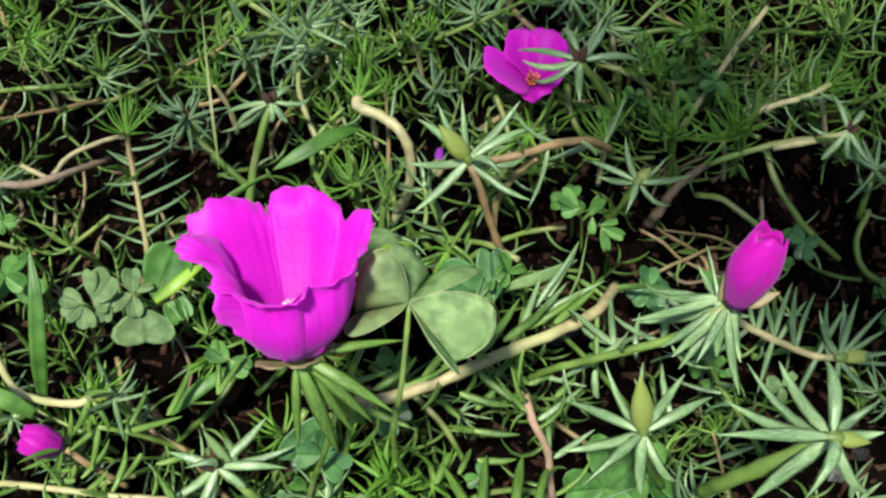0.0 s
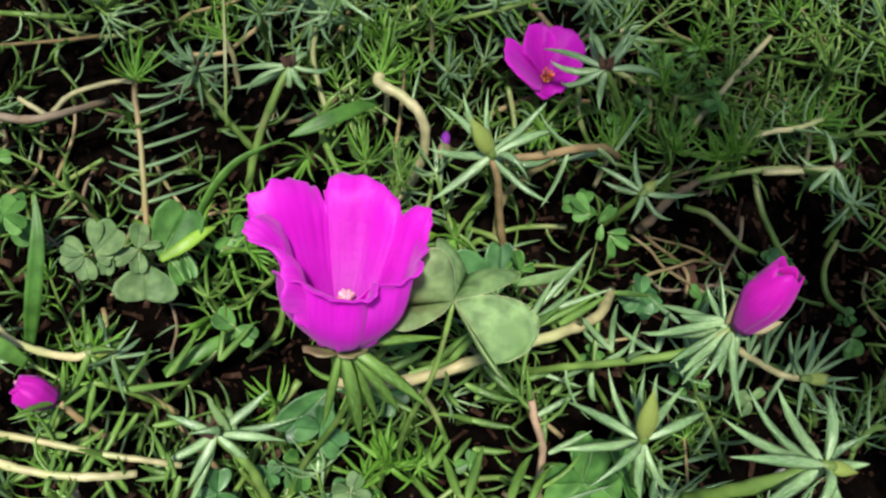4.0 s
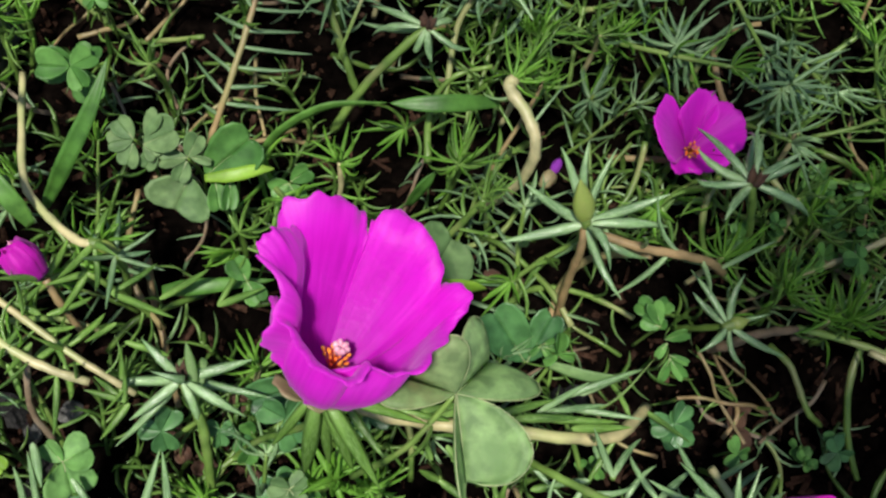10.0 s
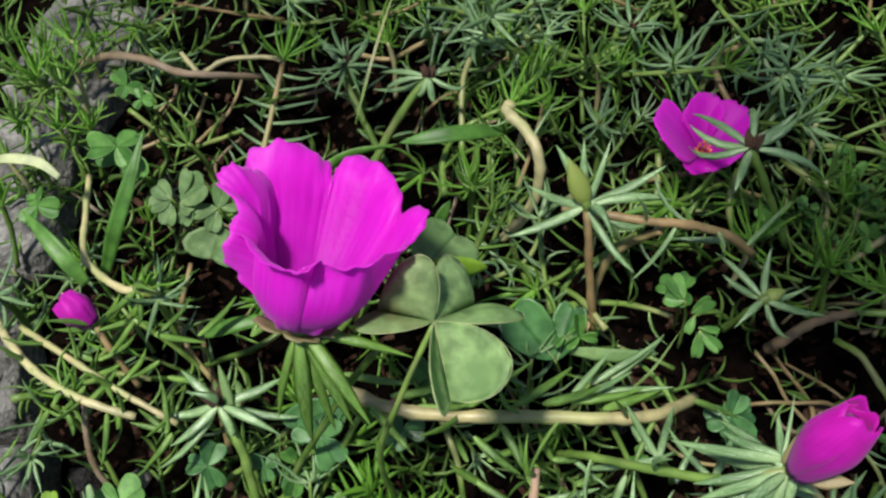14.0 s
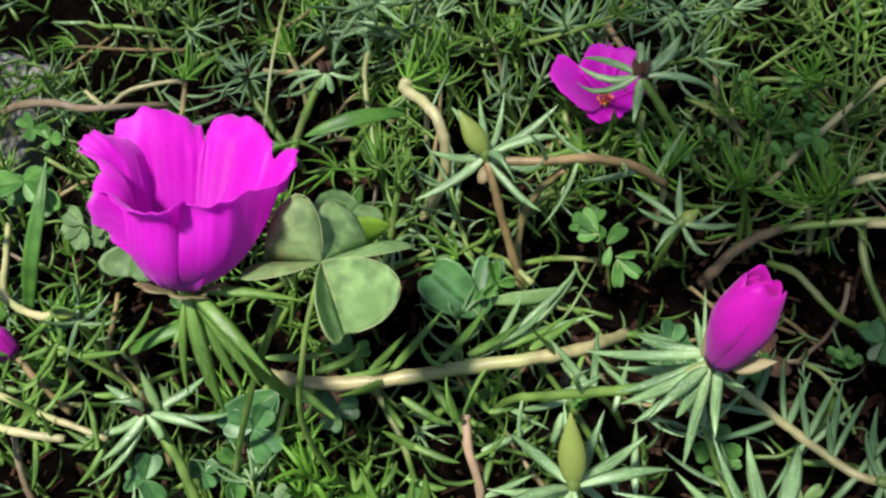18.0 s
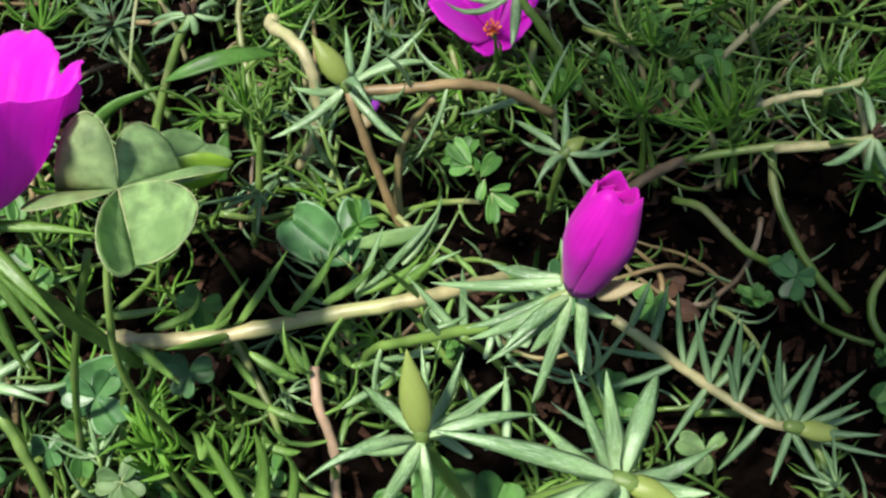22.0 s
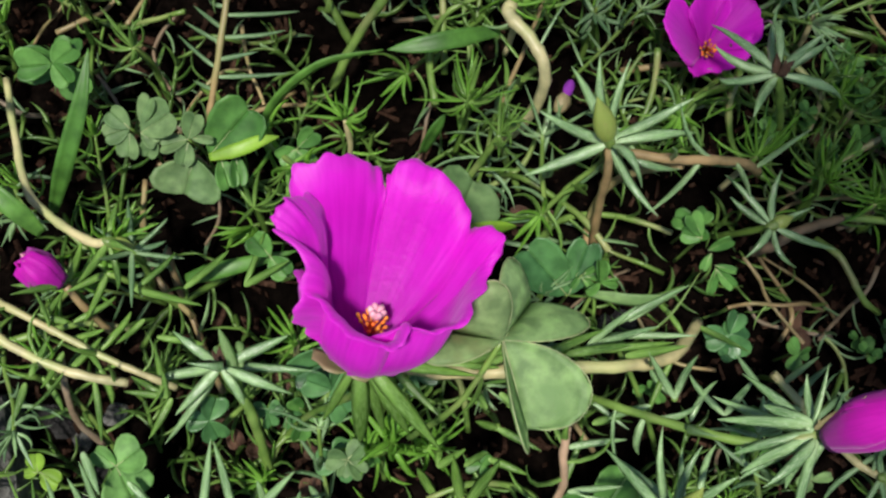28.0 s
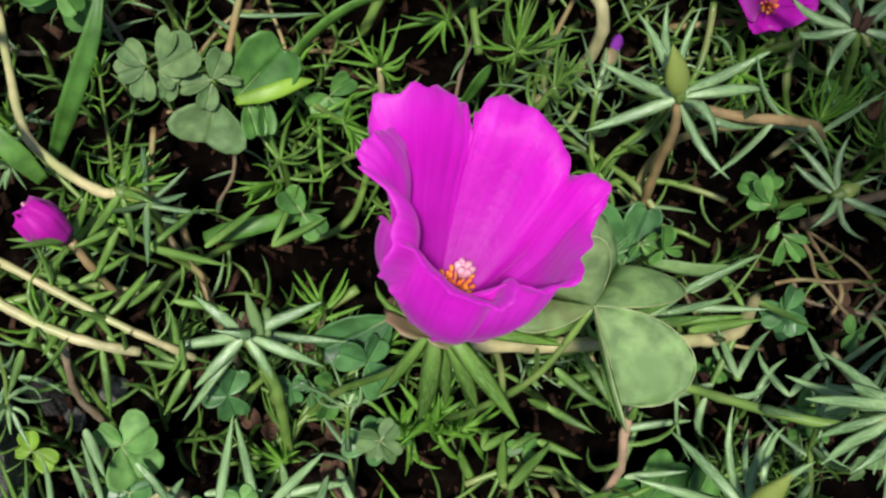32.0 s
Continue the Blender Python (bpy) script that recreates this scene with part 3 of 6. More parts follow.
def along(base, tip, width, roll=0.0):
    """Lays a shape that is one long along z from base to tip (mm)."""
    base, way = Vector(base), Vector(tip) - Vector(base)
    z = way.normalized()
    s, u = across(z)
    x = s * math.cos(roll) + u * math.sin(roll)
    y = z.cross(x)
    m = Matrix.Identity(4)
    for i in range(3):
        m[i][0], m[i][1], m[i][2], m[i][3] = x[i] * width * MM, y[i] * width * MM, way[i] * MM, base[i] * MM
    return m


def grown(name, label, category, ways, radii, mat, group="", foot=None):
    """A thing at the foot of its stem; ways runs from the foot up (mm, in the world)."""
    o = Vector(ways[0])
    ob = thing(name, o, label, category, group)
    _, line = stem(ob, [Vector(p) - o for p in ways], radii[0], radii[1], mat)
    return ob, o, line


def star_leaves(ob, o, centre, tips, width, kind="sage", bow=0.7):
    """Leaves spreading from one place to named tips."""
    c = Vector(centre) - o
    for i, t in enumerate(tips):
        t = Vector(t) - o
        b = c + (t - c).normalized() * 1.0
        leaf(ob, b, t, width * 1.1 * (1 + 0.12 * math.sin(i * 2.3)), kind, BOWS[1 + i % 3] if bow is None else bow, (0, 0, -1) if i % 4 else (0, 0, 1))


def bud_on(ob, o, base, tip, width):
    b = part("bud", BUD_MESH, ob, along(Vector(base) - o, Vector(tip) - o, width), "closed pointed yellow-green bud")
    return b


HALF = [(0.0, 0.0), (0.1, 0.2), (0.28, 0.43), (0.55, 0.62), (0.82, 0.68), (1.02, 0.58), (1.11, 0.39), (1.07, 0.16), (0.97, 0.0)]


def heart_leaflet(j, mid, lobe_a, lobe_b, cup=0.0):
    """A heart-shaped leaflet folded along its midrib: stalk end, notch and the two lobes (mm)."""
    j, mid = Vector(j), Vector(mid)
    ribs = 6
    verts, faces = [], []
    line = mid - j
    for lobe, flip in ((lobe_a, False), (lobe_b, True)):
        side = (Vector(lobe) - j - line * 1.1) / 0.64
        up = line.cross(side).normalized() * (-1 if flip else 1)
        k = len(verts)
        for a, b in HALF:
            am = min(a, 1.0) * (1 - 0.05 * b)
            for r in range(ribs + 1):
                f = r / ribs
                w = b * f
                bend = cup * side.length * (f * (1 - f) * 4 * 0.1 * b + 0.012 * math.sin(a * 9 + f * 3) * f)
                verts.append(j + line * (am + (a - am) * f) + side * w + up * bend)
        n = ribs + 1
        for i in range(len(HALF) - 1):
            for r in range(ribs):
                q = (k + i * n + r, k + (i + 1) * n + r, k + (i + 1) * n + r + 1, k + i * n + r + 1)
                faces.append(tuple(reversed(q)) if flip else q)
    return shell([v * MM for v in verts], faces, 0.00035)


def clover(at, normal, turn, size, fold=20.0, mat=None, foot=None, leaflets=3, label="", curl=1.0):
    """A clover-like leaf of heart-shaped leaflets on a thin stalk; at is the joint."""
    n = Vector(normal).normalized()
    s, u = across(n)
    at = Vector(at)
    rng = random.Random(int(at.x * 7 + at.y * 13))
    foot = Vector(foot) if foot else at + Vector((2.5, -2.5, -min(at.z + 2, 26)))
    ob = thing("clover_leaf", foot, label or "green three-part clover leaf with heart-shaped leaflets", "clover", "clover leaves among the moss roses")
    o = foot
    stem(ob, [(0, 0, 0), (at - o) * 0.5 + Vector((1, 1, 2)), at - o], 0.45, 0.35, STEM_GREEN, "stalk", 5, 6)
    for i in range(leaflets):
        a = radians(turn + 120 * i + rng.uniform(-16, 16))
        d = s * math.cos(a) + u * math.sin(a) + n * rng.uniform(-0.35, 0.3)
        d.normalize()
        e = (n + s * rng.uniform(-0.35, 0.35) + u * rng.uniform(-0.35, 0.35)).cross(d).normalized()
        rise = n * math.sin(radians(fold))
        width = math.cos(radians(fold))
        q = size * rng.uniform(0.78, 1.08)
        mid = at - o + d * q - n * q * 0.1 * curl
        la = at - o + d * q * 1.1 + e * q * 0.58 * width + rise * q * 0.58 - n * q * 0.12 * curl
        lb = at - o + d * q * 1.1 - e * q * 0.58 * width + rise * q * 0.58 - n * q * 0.12 * curl
        part("leaflet", mesh("leaflet", heart_leaflet(at - o, mid, la, lb, -0.5), mat or CLOVER_GREEN), ob)
    return ob


def blade(name, label, points, width, mat, keel=0.25, side=None):
    """A grass-like blade along points from its foot (mm)."""
    o = Vector(points[0])
    line = [p - o for p in spline(points, 8)]
    verts, faces = [], []
    n = len(line) - 1
    for i, p in enumerate(line):
        way = (line[min(i + 1, n)] - line[max(i - 1, 0)]).normalized()
        s = (Vector(side) - way * way.dot(Vector(side))).normalized() if side else across(way)[0]
        up = s.cross(way)
        f = i / n
        w = width / 2 * min(1.0, 0.55 + 1.8 * f) * (1 - max(0, (f - 0.45) / 0.55) ** 1.8 * 0.95)
        for k in (-1, -0.5, 0, 0.5, 1):
            verts.append((p + s * w * k + up * w * keel * (abs(k) - 0.5)) * MM)
    for i in range(n):
        for k in range(4):
            faces.append((i * 5 + k, i * 5 + k + 1, (i + 1) * 5 + k + 1, (i + 1) * 5 + k))
    ob = new(name, mesh(name, shell(verts, faces, 0.0003), mat))
    ob.location = o * MM
    return tagged(ob, label, "grass", "grass blades in the mat")


def rosette(name, label, centre, axis, n, length, width, kind, ways, r, mat, seed, spread=(25, 85), group="star-shaped moss rose tips", bud=None, dry=None):
    rng = random.Random(seed)
    ob, o, line = grown(name, label, "moss rose", ways, r, mat, group)
    tuft(ob, Vector(centre) - o, axis, rng, n, length, width, kind, spread)
    a = Vector(axis).normalized()
    if bud:
        bud_on(ob, o, centre, Vector(centre) + a * bud, bud * 0.42)
    if dry:
        dry_heart(ob, along(Vector(centre) - o, Vector(centre) - o + a * dry, dry * 0.5), 5)
    leafy(ob, line, rng, length * 0.75, width * 0.9, 6.0, 0.2, (80, 60), kind)
    return ob


# ---- the large open flower ----
def petal_sheet(base, axis, rim, belly, seed, lip=0.0, waves=0.5, foot=2.0, cols=84, rows=24, thick=0.00026, flare=(0.0, 0.0)):
    """One broad petal from the flower's base: a bulging wall, a narrower throat and a wavy rim that flares out."""
    rng = random.Random(seed)
    ph = rng.uniform(0, 6)
    line = spline(rim, 8)
    n = len(line) - 1
    verts, faces = [], []
    for i in range(rows + 1):
        v = i / rows
        for k in range(cols + 1):
            q = k / cols * n
            g = min(int(q), n - 1)
            top = line[g].lerp(line[g + 1], q - g)
            u = k / cols * 2 - 1
            out = top - base
            out = (out - axis * axis.dot(out)).normalized()
            fade = min(1.0, 4 * (1 - abs(u)))
            top = top + (top - base).normalized() * (0.15 * math.sin(u * 7 + ph) + 0.34 * math.sin(u * 17 + 2 * ph) + 0.34 * math.sin(u * 29 + ph) + 0.3 * math.sin(u * 47 + 3 * ph)) * waves
            start = base + out * foot
            low = start + (top - start) * 0.3 + out * belly
            throat = top - (out * flare[0] + axis * flare[1]) * fade
            high = start + (throat - start) * 0.93
            p = start * (1 - v) ** 3 + low * 3 * v * (1 - v) ** 2 + high * 3 * v * v * (1 - v) + top * v**3
            curl = max(0.0, v - 0.72) / 0.28
            p = p + out * (lip * curl**2 + waves * (0.5 * math.sin(u * 4.5 + ph) * v**3 + 0.9 * math.sin(u * 11 + 2 * ph) * curl**2 + 0.65 * math.sin(u * 23 + ph) * curl**2 + 0.4 * math.sin(u * 39 + 2 * ph) * curl**3)) - axis * abs(lip) * 0.55 * curl**2
            p = p + out * (0.9 * noise.noise(Vector((u * 2.2 + seed * 5, v * 2.0, ph))) + 0.45 * noise.noise(Vector((u * 4 + seed * 5, v * 3.5, ph)))) * v * waves * 1.3
            verts.append(p * MM)
    m = cols + 1
    for i in range(rows):
        for k in range(cols):
            faces.append((i * m + k, i * m + k + 1, (i + 1) * m + k + 1, (i + 1) * m + k))
    return shell(verts, faces, thick)


def stamens(parent, at, axis, n, length, spread, seed, stigma=True):
    rng = random.Random(seed)
    a = Vector(axis).normalized()
    s, u = across(a)
    for i in range(n):
        t = i * 2.4
        f = math.sqrt((i + 0.5) / n) * spread
        d = (a + (s * math.cos(t) + u * math.sin(t)) * f).normalized()
        tip = at + d * length * rng.uniform(0.8, 1.1)
        ob = part("stamen", mesh("stamen", scaled(tube([at, at.lerp(tip, 0.8), tip, tip + d * 0.5], [0.12, 0.12, 0.44, 0.28], 6)), STAMEN_ORANGE), parent)
    if stigma:
        for i in range(6):
            t = i * 1.05
            d = (a + (s * math.cos(t) + u * math.sin(t)) * 0.55).normalized()
            top = at + a * length * 0.9
            part("stigma", mesh("stigma", scaled(tube([top, top + d * 1.4, top + d * 2.6 + a * 0.2, top + d * 3.5 - a * 0.3], [0.4, 0.6, 0.72, 0.35], 6)), STIGMA_PINK), parent, None, "pale pink stigma lobe")


def large_flower():
    o = Vector((12, -8, 40))
    ob = thing("moss_rose_flower", o, "large open magenta moss rose flower facing up on a leafy stem", "flower")
    base = Vector((5.0, 0.0, 99.5)) - o
    axis = Vector((0.3, 0.62, 0.72)).normalized()
    rims = []  # rim lines of the petals, belly, lip, waves, flare: back, left, right, front
    rims.append(([(-2.0, 24.0, 106.0), (-2.6, 30.5, 111.0), (-0.8, 34.0, 113.0), (3.0, 36.4, 113.0), (7.4, 36.3, 111.4), (11.4, 34.8, 108.6), (13.3, 32.6, 106.4), (13.9, 31.0, 105.2), (14.8, 32.5, 106.0), (17.2, 34.0, 107.0), (21.2, 33.4, 107.6), (25.4, 29.8, 108.2), (27.9, 24.8, 109.0), (28.4, 19.6, 108.0), (27.2, 14.0, 103.5)], 6.0, 1.2, 1.0, (3.0, 3.0)))
    rims.append(([(2.5, 29.0, 106.0), (-0.5, 29.6, 112.0), (-2.6, 28.8, 116.0), (-4.4, 28.8, 118.6), (-6.7, 27.3, 120.2), (-6.6, 24.0, 120.0), (-2.8, 19.6, 120.4), (-3.4, 14.5, 121.6), (-4.4, 10.5, 121.4), (-5.0, 7.6, 117.0), (-4.0, 5.0, 113.0), (-1.0, 2.0, 109.0)], 8.0, 0.8, 0.8, (9.5, 1.5)))
    rims.append(([(4.5, 2.0, 111.0), (6.5, 3.0, 118.0), (10.0, 3.6, 121.0), (14.0, 3.2, 121.8), (18.0, 2.4, 121.6), (22.0, 2.8, 121.2), (25.2, 4.6, 119.6), (27.4, 8.6, 113.6), (29.4, 11.8, 110.6), (32.4, 15.2, 110.6), (34.2, 17.2, 110.8), (32.0, 19.8, 109.6), (29.2, 20.4, 106.5), (26.5, 19.0, 102.0)], 12.5, 0.6, 0.6, (4.0, 1.5)))
    rims.append(([(-4.0, 17.0, 111.0), (-4.2, 15.5, 117.5), (-3.2, 12.8, 121.0), (-1.4, 9.6, 122.6), (0.8, 6.8, 123.4), (3.4, 3.8, 124.4), (7.6, 1.1, 125.4), (10.6, 1.0, 125.2), (12.7, 3.3, 123.6), (13.6, 3.0, 118.0), (12.5, 1.5, 112.0)], 12.0, 0.6, 0.45, (8.0, 1.5)))
    for i, (rim, belly, lip, waves, flare) in enumerate(rims):
        sheet = petal_sheet(base + axis * (0.0, -0.5, -0.9, -1.4)[i], axis, [Vector(q) - o for q in rim], belly, i, lip, waves, flare=flare)
        part("petal", petal_mesh("petal", sheet, 84, 24, PETAL), ob, None, "magenta rounded petal with a wavy edge")
    stamens(ob, base + axis * 5.0, axis, 20, 4.8, 0.8, 3)
    for i, rim in enumerate(([(-3.2, 2.0, 99.5), (-3.4, -0.6, 102.8), (-0.6, -2.6, 103.2), (3.2, -4.0, 102.2), (6.5, -4.4, 100.4), (8.5, -4.0, 98.5)], [(7.0, -4.2, 98.5), (9.5, -4.4, 101.0), (12.0, -3.2, 100.6), (12.6, -1.5, 98.5)])):
        part("sepal", mesh("sepal", petal_sheet(base - axis * 2.8, axis, [Vector(q) - o for q in rim], 1.0, 20 + i, 0.5, 0.5, 1.8, 16, 8), SEPAL_TAN), ob, None, "tan papery sepal under the petals")
    stem(ob, [Vector((0, 0, 0)), Vector((8, -7, 72)) - o, Vector((4, -3, 86)) - o, base + axis * 1.5], 1.5, 2.5, STEM_GREEN)
    for tip, width in (((18, -22, 91), 3.6), ((2.5, -20, 73), 4.0), ((8, -18, 74), 2.8), ((-5, -14, 74), 2.4), ((13, -19, 80), 3.2), ((28, -8.5, 93.5), 2.6)):
        leaf(ob, base - axis * 2.5 + Vector((tip[0] * 0.06, 0, 0)), Vector(tip) - o, width, "green", 0.7, (0, 0, 1))


large_flower()

# ---- the big clover leaf beside the flower ----
def leaflet_edge(j, mid, lobe_a, lobe_b, inset=1.0):
    """The outline of a heart-shaped leaflet, from the stalk round to the stalk."""
    j, line = Vector(j), Vector(mid) - Vector(j)
    halves = []
    for lobe in (lobe_a, lobe_b):
        side = (Vector(lobe) - j - line * 1.1) / 0.64
        halves.append([j + line * a + side * b * inset for a, b in HALF])
    return halves[0] + halves[1][-2::-1]


def big_clover():
    o = Vector((18, -28, 4))
    ob = thing("clover_leaf", o, "large pale green three-part clover leaf beside the flower, leaflets folded", "clover", "clover leaves among the moss roses")
    j = Vector((33, -2, 97)) - o
    stem(ob, [(0, 0, 0), Vector((16, -22, 55)) - o, Vector((24, -14, 84)) - o, j], 0.9, 0.6, STEM_GREEN, "stalk")
    for mid, a, b in (((35, -20, 98), (48.0, -19.0, 102.0), (32.6, -24.8, 106)), ((42, 4.6, 87), (54, 0.3, 90.5), (39.8, 15.5, 91.3)), ((21, 2, 96), (27.6, 10.4, 105.5), (15.0, -3.0, 101.0))):
        mid, a, b = Vector(mid) - o, Vector(a) - o, Vector(b) - o
        # the leaflet under the petals gets its shade from the colour
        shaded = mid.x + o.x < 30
        lf = part("leaflet", mesh("leaflet", heart_leaflet(j, mid, a, b, -1.0), CLOVER_PALE_SHADED if shaded else CLOVER_PALE), ob, None, "leaflet with the flower's shade put into its olive tinge" if shaded else "")
        edge = spline(leaflet_edge(j, mid, a, b), 3)
        part("leaf_rim", mesh("leaf_rim", scaled(tube(edge, [0.12] * len(edge), 5)), RIM_PALE), lf, None, "paler raised rim of the leaflet")
        part("midrib", mesh("midrib", scaled(tube([j, j.lerp(mid, 0.5), mid], [0.45, 0.3, 0.12], 5)), RIM_PALE), lf)


big_clover()


# ---- magenta buds ----
def colour_bud(ob, o, base, tip, width, crumple=0.0, seed=1):
    """A closed magenta bud of wrapped petals with a blunt end."""
    base, tip = Vector(base) - o, Vector(tip) - o
    axis = (tip - base).normalized()
    length = (tip - base).length
    s, u = across(axis)
    for i in range(4):
        rng = random.Random(seed * 10 + i)
        verts, faces = [], []
        a0 = i * math.pi / 2 + rng.uniform(-0.2, 0.2)
        for r in range(11):
            v = r / 10
            for k in range(11):
                f = k / 10 * 2 - 1
                rad = width / 2 * (0.35 + 0.65 * math.sin(min(1, v * 1.25 + 0.12) * math.pi / 2)) * (1 - 0.42 * max(0, v - 0.5) ** 1.3 / 0.4) + 0.18 * i * v
                a = a0 + f * 1.6 + v * 0.5
                h = length * v * (1 - 0.08 * f * f + 0.05 * math.sin(f * 6 + i)) * (1 + 0.05 * (i % 2))
                wob = crumple * v * math.sin(f * 9 + i * 2) + 0.12 * width * max(0, f) * v * 0.3
                verts.append((base + axis * h + (s * math.cos(a) + u * math.sin(a)) * (rad + wob)) * MM)
        for r in range(10):
            for k in range(10):
                faces.append((r * 11 + k, r * 11 + k + 1, (r + 1) * 11 + k + 1, (r + 1) * 11 + k))
        part("petal", petal_mesh("petal", shell(verts, faces, 0.0003), 10, 10, PETAL_BUD), ob, None, "wrapped magenta petal")
    core = lathe([(0, 0.3), (0.1, 0.62), (0.4, 0.84), (0.7, 0.66), (0.9, 0.38)], 12)
    part("bud_core", mesh("bud_core", core, PETAL_BUD), ob, along(base, base + axis * length, width * 0.5))


def main_bud():
    ways = [(61.6, -19.6, 30.0), (66.4, -23.0, 44.0), (73.8, -27.0, 52.0), (83.0, -31.4, 60.0), (96.2, -36.2, 68.0), (109, -35.5, 72)]
    ob, o, line = grown("moss_rose_bud", "magenta moss rose bud half open above a star of grey-green leaves", "flower bud", ways, (1.05, 1.3), STEM_GREEN, "magenta buds")
    colour_bud(ob, o, (109.3, -36.6, 74.5), (118.6, -29.2, 92.6), 12.4)
    for base, tip, w in (((107, -34, 73), (112.8, -26.3, 87.6), 2.6), ((112, -38, 73), (120.5, -40.2, 76.2), 4.2)):
        part("sepal", mesh("sepal", lathe(POINTED, 8, 0.3), SEPAL_TAN), ob, along(Vector(base) - o, Vector(tip) - o, w), "pale papery sepal")
    for base, tip in [((108.1, -33.1, 72.0), (82.7, -27.5, 76.2)), ((106.9, -32.2, 72.0), (94.9, -26.3, 74.5)), ((107.7, -35.2, 72.0), (86.8, -36.6, 71.6)), ((107.8, -36.0, 72.0), (88.6, -43.2, 68.3)), ((109.3, -37.5, 72.0), (105.2, -49.6, 64.7))]:
        leaf(ob, Vector(base) - o, Vector(tip) - o, 3.0, "sage", 0.7, (0, 0, -1))
    star_leaves(ob, o, (108, -36, 72), [(98.1, -20.1, 58.7), (91.4, -24.9, 53.9), (110.3, -21.7, 67.6), (86.5, -40.4, 75.0), (91.3, -44.7, 74.3), (93.9, -57.0, 79.5), (96.8, -45.9, 74.2), (115.7, -40.3, 63.9)], 2.7)
    rng = random.Random(4)
    leafy(ob, line, rng, 16, 2.2, 12, 0.1, (70, 50), "sage")


main_bud()


def small_bud():
    ways = [(-56.0, 12.3, 22.0), (-60.1, 18.8, 30.0), (-64.2, 26.6, 36.0)]
    ob, o, line = grown("moss_rose_bud", "small crumpled magenta moss rose bud low among green leaves", "flower bud", ways, (0.9, 1.1), STEM_RED, "magenta buds")
    colour_bud(ob, o, (-64.5, 27.5, 37), (-72.3, 33.5, 41.5), 8.6, 1.1, 2)
    rng = random.Random(12)
    for i in range(9):
        a, b = Vector((-71.0, 32.4, 40.6)) - o, i * 2.4
        way = Vector((-0.8, 0.45, 0.4)) + Vector((0.5 * math.cos(b), 0.75 * math.sin(b), 0.9 * math.cos(b))) * rng.uniform(0.5, 1.0)
        at = a + Vector((0.5 * math.cos(b), 1.6 * math.sin(b), 1.7 * math.cos(b)))
        part("petal_edge", mesh("petal_edge", lathe(POINTED, 7, 0.45, 0.3, i, 5.0), STIGMA_PINK if i % 3 == 0 else PETAL), ob, along(at, at + way.normalized() * rng.uniform(1.8, 3.0), 2.0, b), "crumpled paler petal edge")
    star_leaves(ob, o, (-64, 27, 36), [(-74.0, 25.3, 48.0), (-79.1, 29.4, 29.9), (-59.0, 18.8, 28.5), (-60.2, 39.1, 30.0)], 1.9, "green")


small_bud()

def leaf_pairs(label, foot, pairs, width, kind, group="creeping stems"):
    """A shoot hidden in the mat that shows a few separate leaves, each from base to tip."""
    o = Vector(foot)
    ob = thing("creeping_moss_rose", o, label, "moss rose", group)
    first = Vector(pairs[0][0]) - o
    stem(ob, [(0, 0, 0), first * 0.5 + Vector((1, 0, 1)), first], 0.9, 0.8, STEM_GREEN, steps=4)
    for i, (a, b) in enumerate(pairs):
        leaf(ob, Vector(a) - o, Vector(b) - o, width * 1.02 * (1 + 0.1 * math.sin(i * 2.7)), kind, BOWS[i % 3], (0, 0, -1))


# ---- star-shaped tips with buds ----
def star(label, centre, tips, width, ways, r, mat, bud=None, dry=None, kind="sage", extra=None, group="star-shaped moss rose tips"):
    ob, o, line = grown("moss_rose_star", label, "moss rose", ways, r, mat, group)
    star_leaves(ob, o, centre, tips, width, kind, None)
    if bud:
        part("cup", CUP_MESH, ob, along(Vector(centre) - o - (Vector(bud[0]) - Vector(centre)).normalized() * 2, Vector(centre) - o + (Vector(bud[0]) - Vector(centre)).normalized() * 2.5, 3.2))
        bud_on(ob, o, Vector(centre).lerp(Vector(bud[0]), 0.08), bud[0], bud[1])
    if dry:
        dry_heart(ob, along(Vector(centre) - o, Vector(dry[0]) - o, dry[1]), 5)
    return ob, o, line


star("grey-green star of pointed leaves round a plump green bud", (76, 42, 54),
     [(70.5, 64.0, 50.0), (79.3, 66.5, 48.3), (86.5, 64.0, 51.0), (98.5, 50.0, 58.0), (100.0, 42.0, 52.0), (90.0, 32.0, 62.0), (54.0, 37.4, 48.6), (85.8, 21.8, 52.9), (81.0, 29.0, 58.0), (61.5, 54.5, 45.0)], 2.7,
     [(78.8, 18.4, 14.0), (77.0, 28.1, 32.0), (76.1, 35.4, 48.0), (76, 42, 53)], (1.3, 1.2), STEM_RED, bud=((71.4, 52.0, 64.0), 6.0))
star("grey-green star of pointed leaves round an upright olive bud", (73, -52, 63),
     [(62.8, -33.4, 50.7), (54.4, -43.9, 47.9), (77.2, -29.8, 55.2), (92.3, -44.2, 60.2), (95.6, -52.9, 59.3), (71.3, -66.3, 72.1), (62.1, -64.7, 69.6), (85.1, -35.7, 58.5), (50.8, -55.8, 69.6)], 2.7,
     [(81.0, -64.8, 20.0), (76.4, -58.4, 40.0), (73, -52, 62)], (1.4, 1.3), STEM_GREEN, bud=((75.5, -41, 80), 5.8))
